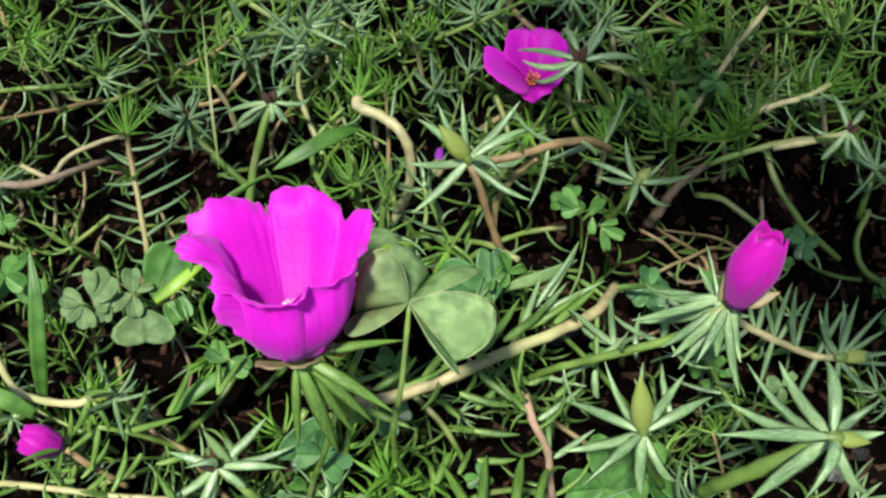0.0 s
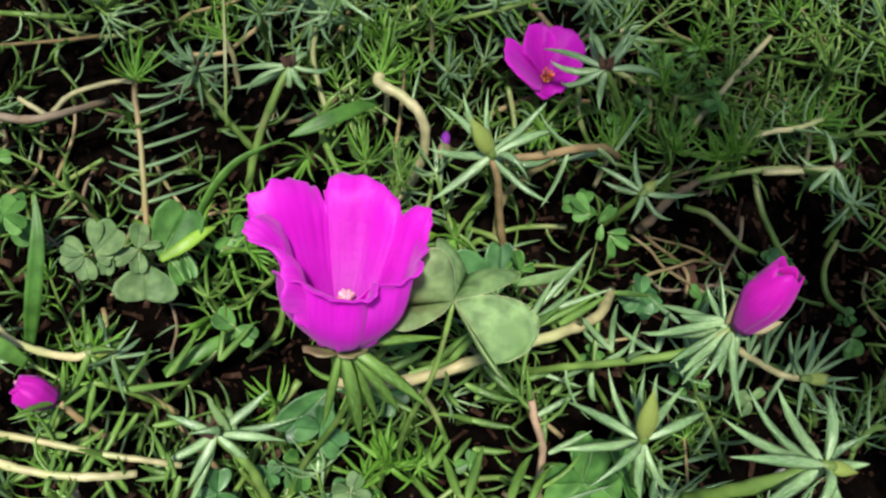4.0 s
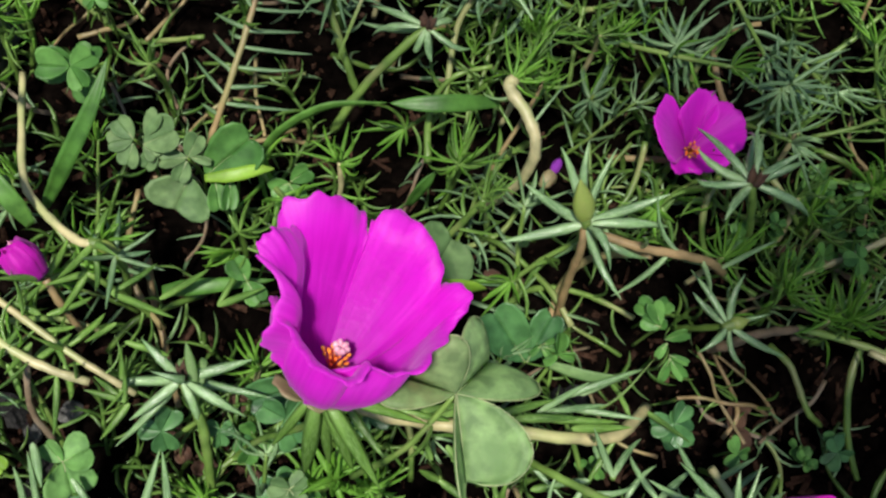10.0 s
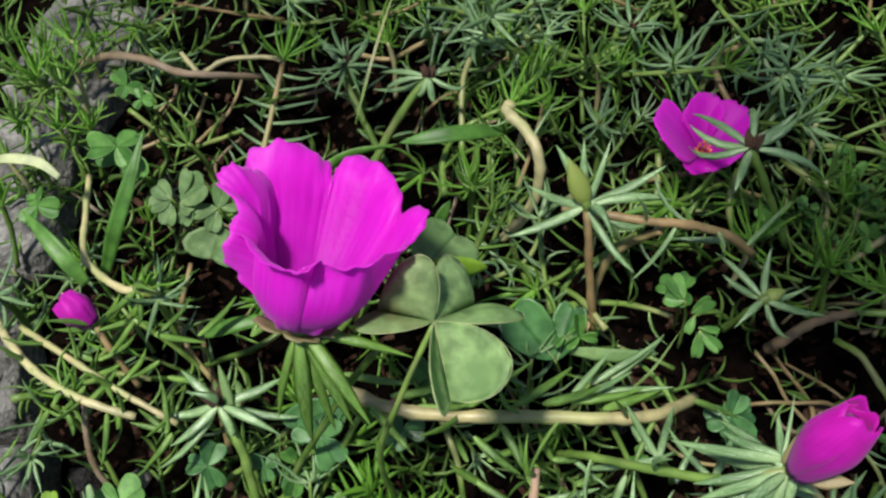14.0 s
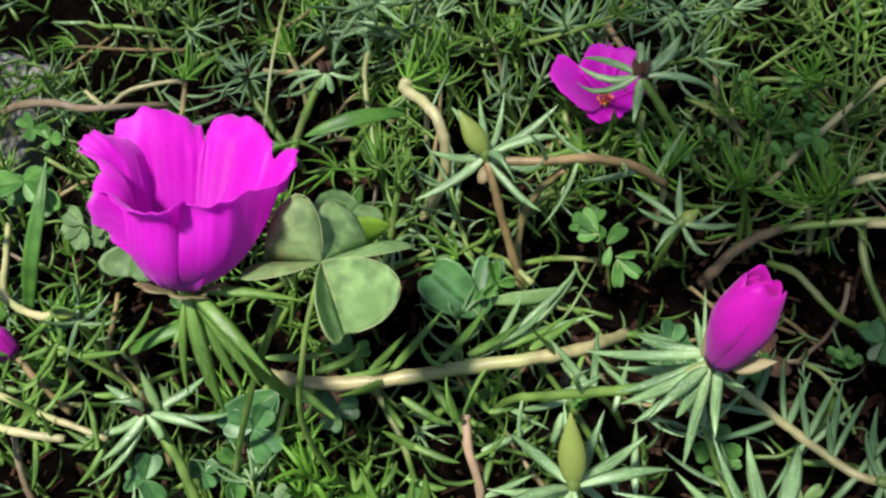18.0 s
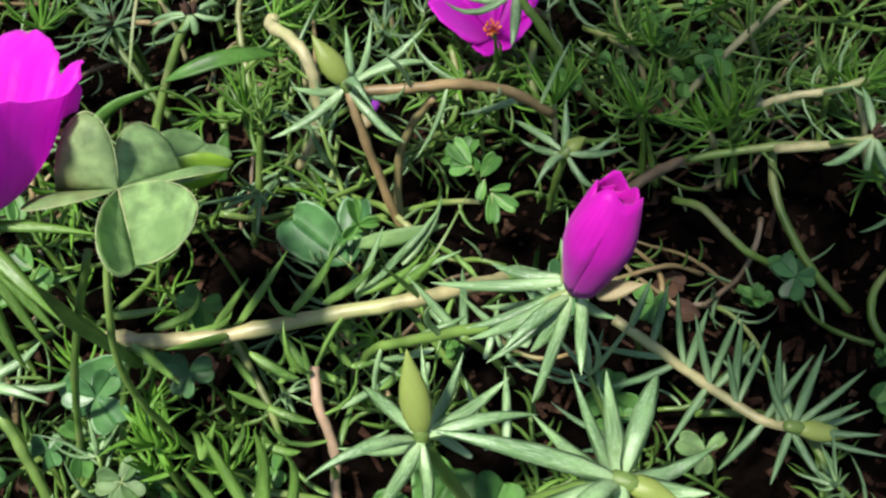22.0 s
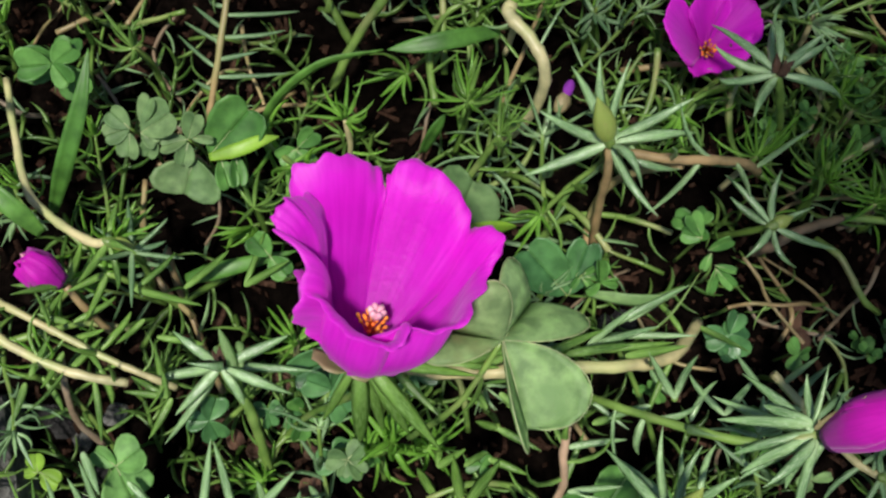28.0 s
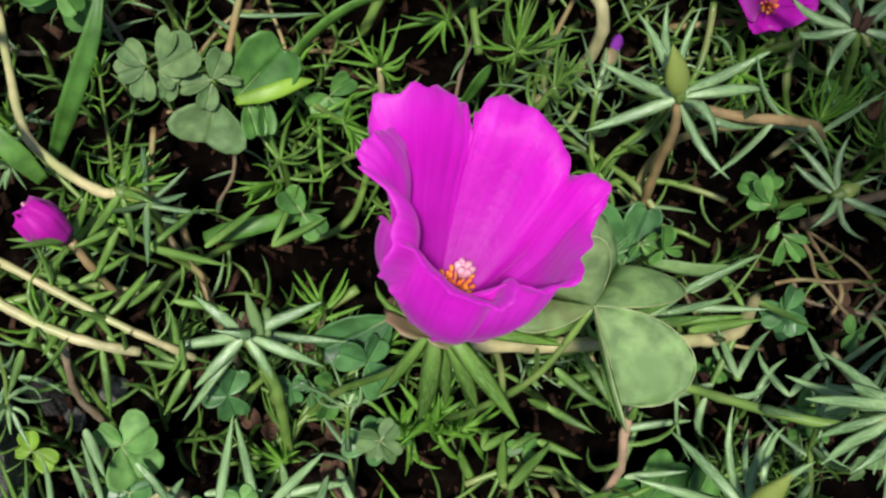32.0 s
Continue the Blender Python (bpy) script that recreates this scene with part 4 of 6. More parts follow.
star("large pale star of long pointed leaves with a yellow bud", (103, -76, 89),
     [(76.9, -62.5, 97.2), (93.9, -55.6, 69.3), (102.9, -51.0, 73.6), (108.1, -54.6, 78.3), (115.1, -59.8, 84.4), (118.8, -74.7, 88.1), (115.3, -81.1, 86.7), (98.1, -89.2, 99.8), (87.3, -83.7, 92.5), (76.9, -77.8, 93.4)], 3.2,
     [(81.1, -71.8, 50.0), (83.5, -72.5, 68.0), (91.9, -74.4, 82.0), (103, -76, 88)], (1.9, 2.1), STEM_GREEN, bud=((110.5, -81.4, 87.7), 3.8))
star("withered star of pale pointed leaves with a brown dry core", (-29, 1, 36),
     [(-39.5, 11.5, 37.0), (-49.5, 0.0, 33.0), (-44.5, -16.0, 39.0), (-41.5, -9.5, 37.0), (-12.0, -9.0, 35.0), (-6.0, -4.0, 34.0), (-11.0, 6.0, 39.0), (-24.0, -9.5, 42.0), (-36.0, 3.0, 44.0)], 2.7,
     [(-22.3, -31.6, 8.0), (-22.9, -20.5, 20.0), (-24.2, -10.2, 30.0), (-29, 1, 35)], (1.3, 1.5), STEM_GREEN, dry=((-31.5, 6.0, 40.4), 3.6))
leaf_pairs("pale cream-green young leaves upright at the withered star's heart", (-29, -1, 33), [((-25.6, -0.5, 36.0), (-27.6, 10.4, 42.2)), ((-27.6, -0.8, 36.0), (-29.2, 6.1, 41.1)), ((-24.5, -1.2, 36.0), (-23.5, 6.4, 40.5))], 3.2, "cream", "star-shaped moss rose tips")
star("grey-green star of stiff leaves with black withered tip", (123, 54, 56),
     [(111.5, 71.5, 47.2), (108.0, 63.8, 54.5), (104.6, 53.8, 60.7), (118.4, 44.9, 47.7), (143.4, 46.4, 48.7), (135.8, 59.5, 63.7), (136.8, 62.7, 58.2), (133.8, 75.8, 42.4), (128.8, 72.0, 41.6)], 2.6,
     [(139.7, 39.8, 18.0), (132.9, 46.0, 34.0), (125.8, 51.1, 50.0), (123, 54, 55)], (1.2, 1.2), STEM_GREEN, dry=((124.5, 57.8, 60.3), 4.2))
star("star of pale leaves with a brown withered heart", (36, 102, 33),
     [(19.8, 111.3, 23.9), (17.0, 107.0, 21.4), (27.6, 112.3, 28.2), (43.6, 110.5, 29.5), (44.7, 106.1, 25.9), (47.8, 93.7, 41.2), (36.9, 90.5, 36.3), (31.8, 92.4, 38.8), (21.0, 102.3, 22.2)], 2.2,
     [(10.6, 77.3, 6.0), (18.7, 87.9, 16.0), (29.5, 97.1, 28.0), (36, 102, 32)], (1.5, 1.3), STEM_GREEN, dry=((36.6, 104.9, 36.9), 4.5))
star("small grey-green star of leaves with an olive bud", (123, 16, 38),
     [(113.2, 32.4, 35.4), (128.1, 31.0, 39.6), (138.2, 19.9, 35.0), (134.8, 6.9, 47.6), (112.8, 8.2, 39.0), (126.8, 3.7, 40.1), (114.2, 26.0, 34.3)], 2.1,
     [(118.2, 16.9, 10.0), (119.9, 16.1, 24.0), (123, 16, 37)], (1.0, 1.0), STEM_GREEN, bud=((128.8, 17.8, 39.8), 4.0))
star("star of narrow leaves with a dark withered tip", (196, -1, 33),
     [(198.9, 12.7, 34.5), (180.3, -5.4, 34.9), (189.8, 9.9, 27.3), (194.9, -17.2, 34.5), (206.9, 3.2, 30.4), (189.6, -10.7, 36.0)], 2.2,
     [(177.2, 9.2, 22.0), (187.0, 3.5, 27.0), (193.0, -0.1, 31.0), (196, -1, 32)], (1.2, 1.1), STEM_TAN, dry=((200.3, -0.5, 34.6), 3.6))
star("grey-green star of leaves with a plump bud over bare soil", (151, -60, 22),
     [(164.3, -45.7, 20.7), (156.5, -44.2, 19.5), (171.2, -60.1, 16.5)], 2.2,
     [(121.5, -25.0, 26.0), (129.0, -34.6, 24.0), (136.2, -43.1, 20.0), (145.7, -54.9, 18.0), (151, -60, 21)], (1.3, 1.2), STEM_TAN, bud=((163.6, -65.0, 18.1), 4.6))
star("bright green bud-like tip with curved leaves on a pale stem", (-52, 36, 39),
     [(-49.3, 46.6, 34.1), (-44.9, 46.5, 33.8), (-40.9, 45.1, 32.0), (-39.8, 37.9, 30.6), (-43.9, 31.3, 46.5), (-50.2, 22.9, 44.2), (-58.9, 26.0, 46.2), (-44.8, 43.4, 32.8)], 1.9,
     [(-78.9, 88.2, 14.0), (-76.6, 69.7, 20.0), (-72.7, 53.2, 28.0), (-64.3, 42.9, 34.0), (-56.0, 36.5, 38.0), (-52, 36, 39)], (1.0, 1.3), STEM_TAN, bud=((-45.4, 33.8, 39.0), 3.4), kind="green")

# ---- the smaller open flower behind ----
def far_flower():
    c = Vector((118.8, 70.0, 27.0))
    o = Vector((c.x - 2, c.y - 6, 4))
    ob = thing("moss_rose_flower", o, "smaller open magenta moss rose flower behind a withered star", "flower")
    axis = Vector((-0.1, -0.15, 0.98)).normalized()
    base = c - o - axis * 4
    stem(ob, [(0, 0, 0), (base - axis * 12) * 0.6, base], 1.0, 1.4, STEM_GREEN)
    rims = [[(113.0, 65.5, 28.0), (106.5, 68.0, 35.0), (104.0, 73.5, 36.8), (104.6, 79.0, 36.0), (107.8, 83.8, 34.6), (110.4, 84.4, 33.6), (113.5, 80.5, 31.5), (115.0, 76.0, 30.0)],
            [(113.0, 79.0, 31.0), (117.0, 85.5, 31.4), (120.5, 87.8, 31.0), (124.6, 87.3, 30.6), (126.6, 84.0, 30.8), (126.0, 79.0, 30.5)],
            [(122.0, 80.5, 30.8), (126.2, 84.2, 31.0), (130.4, 83.6, 31.0), (133.6, 80.6, 31.0), (134.2, 75.5, 32.0), (132.0, 70.0, 33.0), (128.0, 68.0, 31.5)],
            [(130.5, 72.0, 32.0), (129.6, 66.5, 31.5), (124.5, 63.5, 28.0), (119.5, 64.6, 24.5), (115.0, 63.4, 25.5), (111.0, 65.5, 28.5)]]
    for i, rim in enumerate(rims):
        sheet = petal_sheet(base, axis, [Vector(q) - o - axis * 0.25 * i for q in rim], 1.5, 40 + i, 0.5, 0.3, 0.8, 30, 12)
        part("petal", petal_mesh("petal", sheet, 30, 12, PETAL), ob, None, "magenta rounded petal")
    stamens(ob, base + axis * 1.5, axis, 16, 3.6, 1.0, 8, False)


far_flower()

# ---- stems that run over the mat ----
def runner(label, ways, r, mat, leaves=None, seed=1, head=None, group="creeping stems", name="creeping_moss_rose"):
    ob, o, line = grown(name, label, "moss rose", ways, r, mat, group)
    rng = random.Random(seed)
    if leaves:
        leafy(ob, line, rng, *leaves)
    if head:
        n, ln, w, kind, spread = head
        tuft(ob, line[-1], line[-1] - line[-3], rng, n, ln, w, kind, spread)
    return ob


runner("thick pale green-tan creeping stem joining the large flower", [(101.2, -7.3, 28.0), (86.9, -14.3, 43.0), (72.8, -14.6, 46.0), (53.1, -12.2, 46.0), (36.0, -10.6, 46.0), (19.1, -7.0, 46.0), (6.8, 0.0, 42.0)], (1.7, 1.9), STEM_TAN, (19, 2.5, 8.5, 0.02, (70, 55), "green"), 3)
leaf_pairs("upright fleshy green leaves along the pale thick stem", (22.9, 3.6, 8.0), [((37.7, -8.8, 46.0), (55.1, -2.4, 61.0)), ((50.3, -9.4, 46.0), (65.2, -4.2, 60.0)), ((65.6, -9.6, 46.0), (82.9, -10.1, 56.8)), ((73.4, -12.1, 46.0), (86.3, -11.4, 56.9)), ((7.0, 3.5, 46.0), (25.7, -3.0, 53.2)), ((18.9, -3.7, 46.0), (32.9, -3.8, 56.2)), ((13.5, -5.8, 46.0), (23.9, -20.1, 48.6)), ((47.0, -14.1, 46.0), (53.3, -29.5, 48.1)), ((39.5, -16.3, 46.0), (50.1, -27.4, 50.1)), ((32.3, -7.6, 46.0), (44.9, -4.7, 58.0)), ((58.0, -9.4, 46.0), (72.4, -8.9, 56.9)), ((25.8, -7.0, 46.0), (39.3, -9.6, 54.7))], 2.5, "green")
leaf_pairs("spreading fleshy green leaves under the thick stem", (40.9, -23.3, 6.0), [((39.2, -26.0, 36.0), (32.6, -22.5, 43.7)), ((39.2, -26.0, 36.0), (49.5, -33.5, 37.8)), ((22.2, -33.4, 36.0), (23.0, -29.2, 43.6)), ((22.2, -33.4, 36.0), (29.1, -28.9, 44.1)), ((29.1, -34.2, 36.0), (34.8, -30.8, 43.2)), ((35.6, -33.5, 36.0), (45.1, -39.0, 38.6)), ((59.5, -21.9, 36.0), (55.9, -16.1, 45.0)), ((59.5, -21.9, 36.0), (66.9, -23.2, 40.5)), ((57.5, -25.4, 36.0), (50.4, -20.9, 44.3)), ((61.7, -16.9, 36.0), (59.8, -11.5, 44.6)), ((64.6, -29.0, 36.0), (71.3, -27.8, 41.9)), ((37.3, -20.6, 36.0), (34.8, -14.9, 44.8)), ((42.6, -20.8, 36.0), (51.4, -19.1, 42.5))], 2.2, "green")
leaf_pairs("pale spreading leaves beside the tan stems", (-38.5, 17.3, 8.0), [((-54.3, 28.8, 34.0), (-64.0, 24.9, 37.6)), ((-54.3, 28.8, 34.0), (-60.3, 17.0, 37.7)), ((-48.1, 23.5, 34.0), (-35.4, 30.5, 43.7)), ((-48.1, 23.5, 34.0), (-30.7, 16.5, 43.5)), ((-46.5, 15.6, 34.0), (-53.6, 10.3, 37.7)), ((-43.9, 10.7, 34.0), (-31.7, 6.9, 42.0)), ((-62.7, 12.9, 34.0), (-56.6, 3.2, 39.9)), ((-67.2, 10.4, 34.0), (-72.4, 2.2, 37.8)), ((-58.9, 4.9, 34.0), (-55.8, -4.3, 39.2)), ((-70.8, 19.8, 34.0), (-64.0, 24.7, 41.3)), ((-35.6, 22.1, 34.0), (-22.3, 29.2, 44.0)), ((-20.5, 20.5, 34.0), (-13.1, 32.9, 43.4)), ((-20.5, 20.5, 34.0), (-7.8, 24.7, 43.3))], 2.0, "green")
leaf_pairs("grey-green leaves rising beside the bud stem", (95.0, -26.6, 8.0), [((86.0, -25.4, 42.0), (77.9, -11.5, 51.2)), ((86.0, -25.4, 42.0), (90.0, -14.5, 53.0)), ((98.8, -31.8, 42.0), (87.9, -18.9, 50.5)), ((98.8, -31.8, 42.0), (103.9, -22.4, 53.0)), ((79.1, -26.1, 42.0), (65.4, -27.0, 48.0)), ((77.0, -28.9, 42.0), (72.0, -37.0, 48.5)), ((64.8, -8.4, 42.0), (75.9, 0.3, 54.8)), ((64.8, -8.4, 42.0), (80.5, -5.6, 55.4)), ((77.2, -3.4, 42.0), (90.2, 3.4, 55.1)), ((110.1, -26.8, 42.0), (101.1, -15.8, 50.3))], 2.2, "sage")

leaf_pairs("broad fleshy leaves round the tan stems near the stone", (-73.2, 0.1, 8.0), [((-75.8, 5.8, 34.0), (-68.3, 14.7, 39.8)), ((-66.2, 5.7, 34.0), (-56.1, 12.5, 40.2)), ((-63.8, 17.5, 34.0), (-51.4, 21.9, 40.7)), ((-65.6, 17.7, 34.0), (-72.5, 21.0, 36.3)), ((-64.8, 13.2, 34.0), (-55.4, 14.3, 39.3)), ((-58.6, 9.2, 34.0), (-48.2, 17.7, 40.6)), ((-44.1, -4.4, 34.0), (-53.4, -1.7, 36.0)), ((-44.1, -4.4, 34.0), (-51.1, 1.8, 36.6)), ((-44.2, -5.0, 34.0), (-44.5, 9.1, 39.0)), ((-43.6, -5.1, 34.0), (-43.0, 1.9, 37.7)), ((-42.3, -5.3, 34.0), (-48.7, -14.4, 36.1)), ((-72.9, 4.8, 34.0), (-67.9, -4.5, 38.1)), ((-77.1, 4.1, 34.0), (-80.4, -5.2, 36.5)), ((-60.6, 1.8, 34.0), (-59.8, -13.2, 37.7))], 2.0, "green")
leaf_pairs("tall grey-green leaves in front of the clover", (-34.0, -41.0, 2.0), [((-40.4, -39.0, 26.0), (-33.9, -16.8, 34.7)), ((-31.5, -40.5, 26.0), (-33.6, -17.6, 33.1)), ((-57.3, -25.1, 26.0), (-50.3, -35.0, 31.4)), ((-67.6, -15.7, 26.0), (-63.6, -26.6, 30.7))], 2.4, "sage")
leaf_pairs("broad grey-green leaves along the bud stem", (88.9, -41.8, 10.0), [((71.8, -6.4, 42.0), (91.2, -9.6, 51.8)), ((71.4, -4.3, 42.0), (89.8, 3.0, 52.2)), ((89.2, -31.8, 42.0), (95.7, -21.9, 48.6)), ((80.7, -52.0, 42.0), (68.0, -38.0, 45.7)), ((84.0, -51.5, 42.0), (83.8, -37.0, 47.7)), ((88.1, -52.2, 42.0), (92.6, -37.6, 48.8)), ((53.7, -44.2, 42.0), (66.1, -43.8, 49.4)), ((55.4, -33.1, 42.0), (69.1, -32.5, 49.9)), ((85.3, -24.1, 42.0), (79.7, -15.7, 45.5))], 2.1, "sage")

runner("arching stem with a bright tuft of needle leaves at its top", [(54.5, 52.8, 12.0), (61.8, 56.1, 20.0), (65.9, 60.6, 30.0), (66.7, 66.7, 38.0), (64.0, 74.6, 40.0), (59, 83, 39), (60.7, 86.1, 38.0)], (1.6, 1.9), STEM_TAN, (15, 1.8, 9, 0.7, (80, 50), "sage"), 5, (22, 17, 1.7, "fresh", (8, 75)))
runner("slender reddish stem with paired leaves like a feather", [(-26.7, 69.8, 8.0), (-23.8, 77.6, 13.0), (-19.9, 88.0, 19.0), (-15.4, 101.9, 24.0), (-12.4, 113.2, 26.0), (-10.3, 116.7, 30.0)], (1.0, 0.9), STEM_RED, None, 7, (22, 15, 1.5, "fresh", (10, 75)))
# the next three use the blue needles, whose colour carries their shade
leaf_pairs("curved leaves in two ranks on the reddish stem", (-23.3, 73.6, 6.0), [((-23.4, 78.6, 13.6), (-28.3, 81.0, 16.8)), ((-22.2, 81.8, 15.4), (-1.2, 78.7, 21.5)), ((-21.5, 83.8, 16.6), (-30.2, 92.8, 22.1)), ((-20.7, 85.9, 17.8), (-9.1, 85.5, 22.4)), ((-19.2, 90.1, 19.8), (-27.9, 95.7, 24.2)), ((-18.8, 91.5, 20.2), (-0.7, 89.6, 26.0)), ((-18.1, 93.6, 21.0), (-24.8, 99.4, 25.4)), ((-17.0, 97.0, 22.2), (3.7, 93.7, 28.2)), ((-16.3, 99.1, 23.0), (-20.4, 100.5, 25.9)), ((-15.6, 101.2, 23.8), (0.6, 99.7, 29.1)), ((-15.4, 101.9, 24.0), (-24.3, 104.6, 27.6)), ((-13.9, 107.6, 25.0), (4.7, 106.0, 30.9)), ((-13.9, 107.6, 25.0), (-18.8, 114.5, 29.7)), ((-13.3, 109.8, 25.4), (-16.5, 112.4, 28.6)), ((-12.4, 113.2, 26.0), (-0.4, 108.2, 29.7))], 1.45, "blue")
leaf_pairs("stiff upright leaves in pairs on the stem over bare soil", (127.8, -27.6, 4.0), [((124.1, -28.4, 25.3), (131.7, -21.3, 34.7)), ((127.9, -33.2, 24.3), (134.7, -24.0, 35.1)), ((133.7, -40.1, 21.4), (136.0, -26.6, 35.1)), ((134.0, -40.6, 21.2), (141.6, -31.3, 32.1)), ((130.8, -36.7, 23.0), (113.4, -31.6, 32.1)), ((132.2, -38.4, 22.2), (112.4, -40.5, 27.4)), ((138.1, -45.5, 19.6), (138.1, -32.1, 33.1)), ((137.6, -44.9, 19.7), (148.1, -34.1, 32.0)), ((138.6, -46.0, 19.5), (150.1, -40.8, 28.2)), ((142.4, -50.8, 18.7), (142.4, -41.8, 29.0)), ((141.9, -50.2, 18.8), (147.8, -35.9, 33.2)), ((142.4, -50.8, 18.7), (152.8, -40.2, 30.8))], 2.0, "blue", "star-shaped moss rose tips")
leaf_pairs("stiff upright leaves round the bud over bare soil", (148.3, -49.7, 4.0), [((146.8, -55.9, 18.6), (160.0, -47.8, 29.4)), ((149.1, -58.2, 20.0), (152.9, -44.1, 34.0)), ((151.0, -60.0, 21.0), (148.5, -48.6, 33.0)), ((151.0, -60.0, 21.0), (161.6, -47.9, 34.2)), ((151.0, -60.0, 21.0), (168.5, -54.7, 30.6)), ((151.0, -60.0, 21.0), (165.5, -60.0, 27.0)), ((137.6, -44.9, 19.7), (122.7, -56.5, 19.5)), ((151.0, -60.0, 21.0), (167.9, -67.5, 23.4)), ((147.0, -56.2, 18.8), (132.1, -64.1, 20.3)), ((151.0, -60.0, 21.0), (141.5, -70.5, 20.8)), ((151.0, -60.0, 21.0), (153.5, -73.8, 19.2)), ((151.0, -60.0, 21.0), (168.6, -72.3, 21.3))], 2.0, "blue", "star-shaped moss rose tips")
runner("pinkish tan creeping stem", [(-40.8, -2.9, 34.0), (-48.9, 2.3, 36.0), (-57.6, 7.9, 36.0), (-68.1, 15.7, 36.0), (-80.0, 24.4, 35.0), (-88.9, 30.9, 30.0)], (0.9, 1.0), STEM_TAN, (12, 1.8, 5.5, 0.05, (70, 55), "green"), 8)
runner("thick tan creeping stem along the bed's edge", [(-52.5, 0.2, 34.0), (-61.2, 3.2, 36.0), (-70.7, 8.0, 36.0), (-81.8, 16.1, 35.0), (-91.4, 27.0, 33.0), (-99.5, 39.1, 28.0)], (1.15, 1.3), STEM_TAN, (13, 2.0, 7, 0.05, (75, 55), "green"), 9)
runner("grey-brown bare woody twig", [(-84.6, 129.7, 18.0), (-71.2, 128.1, 24.0), (-56.9, 122.2, 28.0), (-45.6, 115.4, 29.0), (-35.5, 115.2, 26.0), (-20.3, 120.8, 14.0)], (1.6, 1.1), STEM_BROWN, None, 1, name="twig")
runner("short forked woody twig", [(-39.5, 115.9, 26.0), (-41.6, 118.8, 27.0), (-45.4, 124.3, 27.0)], (1.0, 0.8), STEM_TAN, None, 1, name="twig")
runner("tan woody twig beside the tuft", [(-37.7, 116.6, 26.0), (-29.8, 120.0, 27.0), (-17.1, 119.5, 27.0), (-10.6, 116.7, 28.0)], (0.9, 0.8), STEM_TAN, None, 1, name="twig")
runner("red-tan creeping stem beside the star bud", [(124.7, 32.0, 32.0), (115.1, 33.6, 44.0), (102.8, 34.5, 52.0), (92.3, 35.6, 54.0), (78.9, 39.3, 54.0)], (1.4, 1.3), STEM_RED, (19, 2.4, 7, 0.1, (70, 55), "sage"), 12)
runner("red-brown leafless stem going down to the soil", [(77.1, 13.4, 10.0), (79.0, 27.2, 16.0), (83.0, 34.8, 28.0), (89.0, 35.9, 40.0), (95.7, 34.5, 50.0)], (1.2, 1.1), STEM_RED, None, 1)
runner("brown dry woody stem over bare soil", [(131.2, 10.8, 6.0), (135.2, 11.6, 12.0), (140.8, 14.1, 15.0), (147.9, 15.6, 17.0), (155.6, 16.2, 18.0)], (1.8, 1.4), STEM_BROWN, None, 1, name="twig")
runner("olive creeping stem with a green tuft", [(156.0, 16.8, 17.0), (167.9, 13.8, 19.0), (180.2, 9.5, 22.0), (190.0, 4.8, 24.0)], (1.2, 1.1), STEM_GREEN, (14, 1.7, 7, 0.1, (80, 55), "green"), 15)
runner("olive bare stem hanging over dark soil", [(152.3, 11.8, 6.0), (156.9, 5.3, 10.0), (160.1, -3.3, 10.0), (163.7, -9.9, 8.0), (170.5, -14.1, 3.0)], (1.1, 1.0), STEM_GREEN, None, 1)
runner("thin olive bare stem hanging over dark soil", [(178.6, 12.1, 16.0), (175.0, 0.2, 14.0), (175.6, -13.2, 10.0), (178.0, -22.5, 7.0), (183.1, -31.5, 2.0)], (1.2, 1.0), STEM_GREEN, None, 1)
runner("olive looping bare stem at the soil", [(189.8, -47.0, 4.0), (184.9, -39.0, 7.0), (189.0, -29.8, 8.0), (201.1, -22.9, 6.0)], (1.1, 1.0), STEM_GREEN, None, 1)
runner("pink tan diagonal stem in the back growth", [(158.6, 33.4, 14.0), (172.3, 39.2, 22.0), (188.3, 46.5, 26.0), (205.5, 53.5, 28.0)], (1.1, 1.0), STEM_TAN, (14, 1.6, 6, 0.1, (75, 55), "green"), 17)
runner("tan stem with upright grey-green leaves", [(177.6, 23.4, 22.0), (186.2, 20.9, 26.0), (195.0, 17.9, 28.0), (204.1, 16.9, 30.0)], (1.2, 1.0), STEM_TAN, (15, 1.7, 2.6, 0.1, (80, 50), "sage"), 18, (12, 13, 1.5, "fresh", (10, 60)))
runner("pink stem with a pale joint rising under the clover", [(50.0, -57.0, 20.0), (49.8, -50.5, 33.0), (52.9, -42.0, 42.0), (52.6, -34.0, 48.5), (54.0, -26.5, 52.0)], (1.1, 1.2), STEM_PINK, (17, 2.2, 4.5, 0.25, (65, 45), "green"), 19)
runner("green upright thin stalk under the large flower", [(-17.9, -22.7, 6.0), (-9.3, -15.7, 26.0), (1.3, -11.3, 50.0), (10.4, -5.3, 66.0), (19.3, -1.3, 80.0)], (0.9, 0.9), STEM_GREEN, None, 1)
runner("green thin stalk beside the flower stem", [(-7.5, -23.6, 8.0), (-0.5, -16.9, 22.0), (8.1, -8.7, 38.0), (13.6, -4.6, 44.0)], (0.9, 0.8), STEM_GREEN, None, 1)
runner("pale upright stem in the back growth", [(44.1, 76.8, 8.0), (45.4, 92.8, 14.0), (47.2, 107.3, 20.0), (52.0, 116.6, 26.0)], (1.1, 1.0), STEM_GREEN, (13, 1.6, 7, 0.2, (70, 45), "green"), 21)
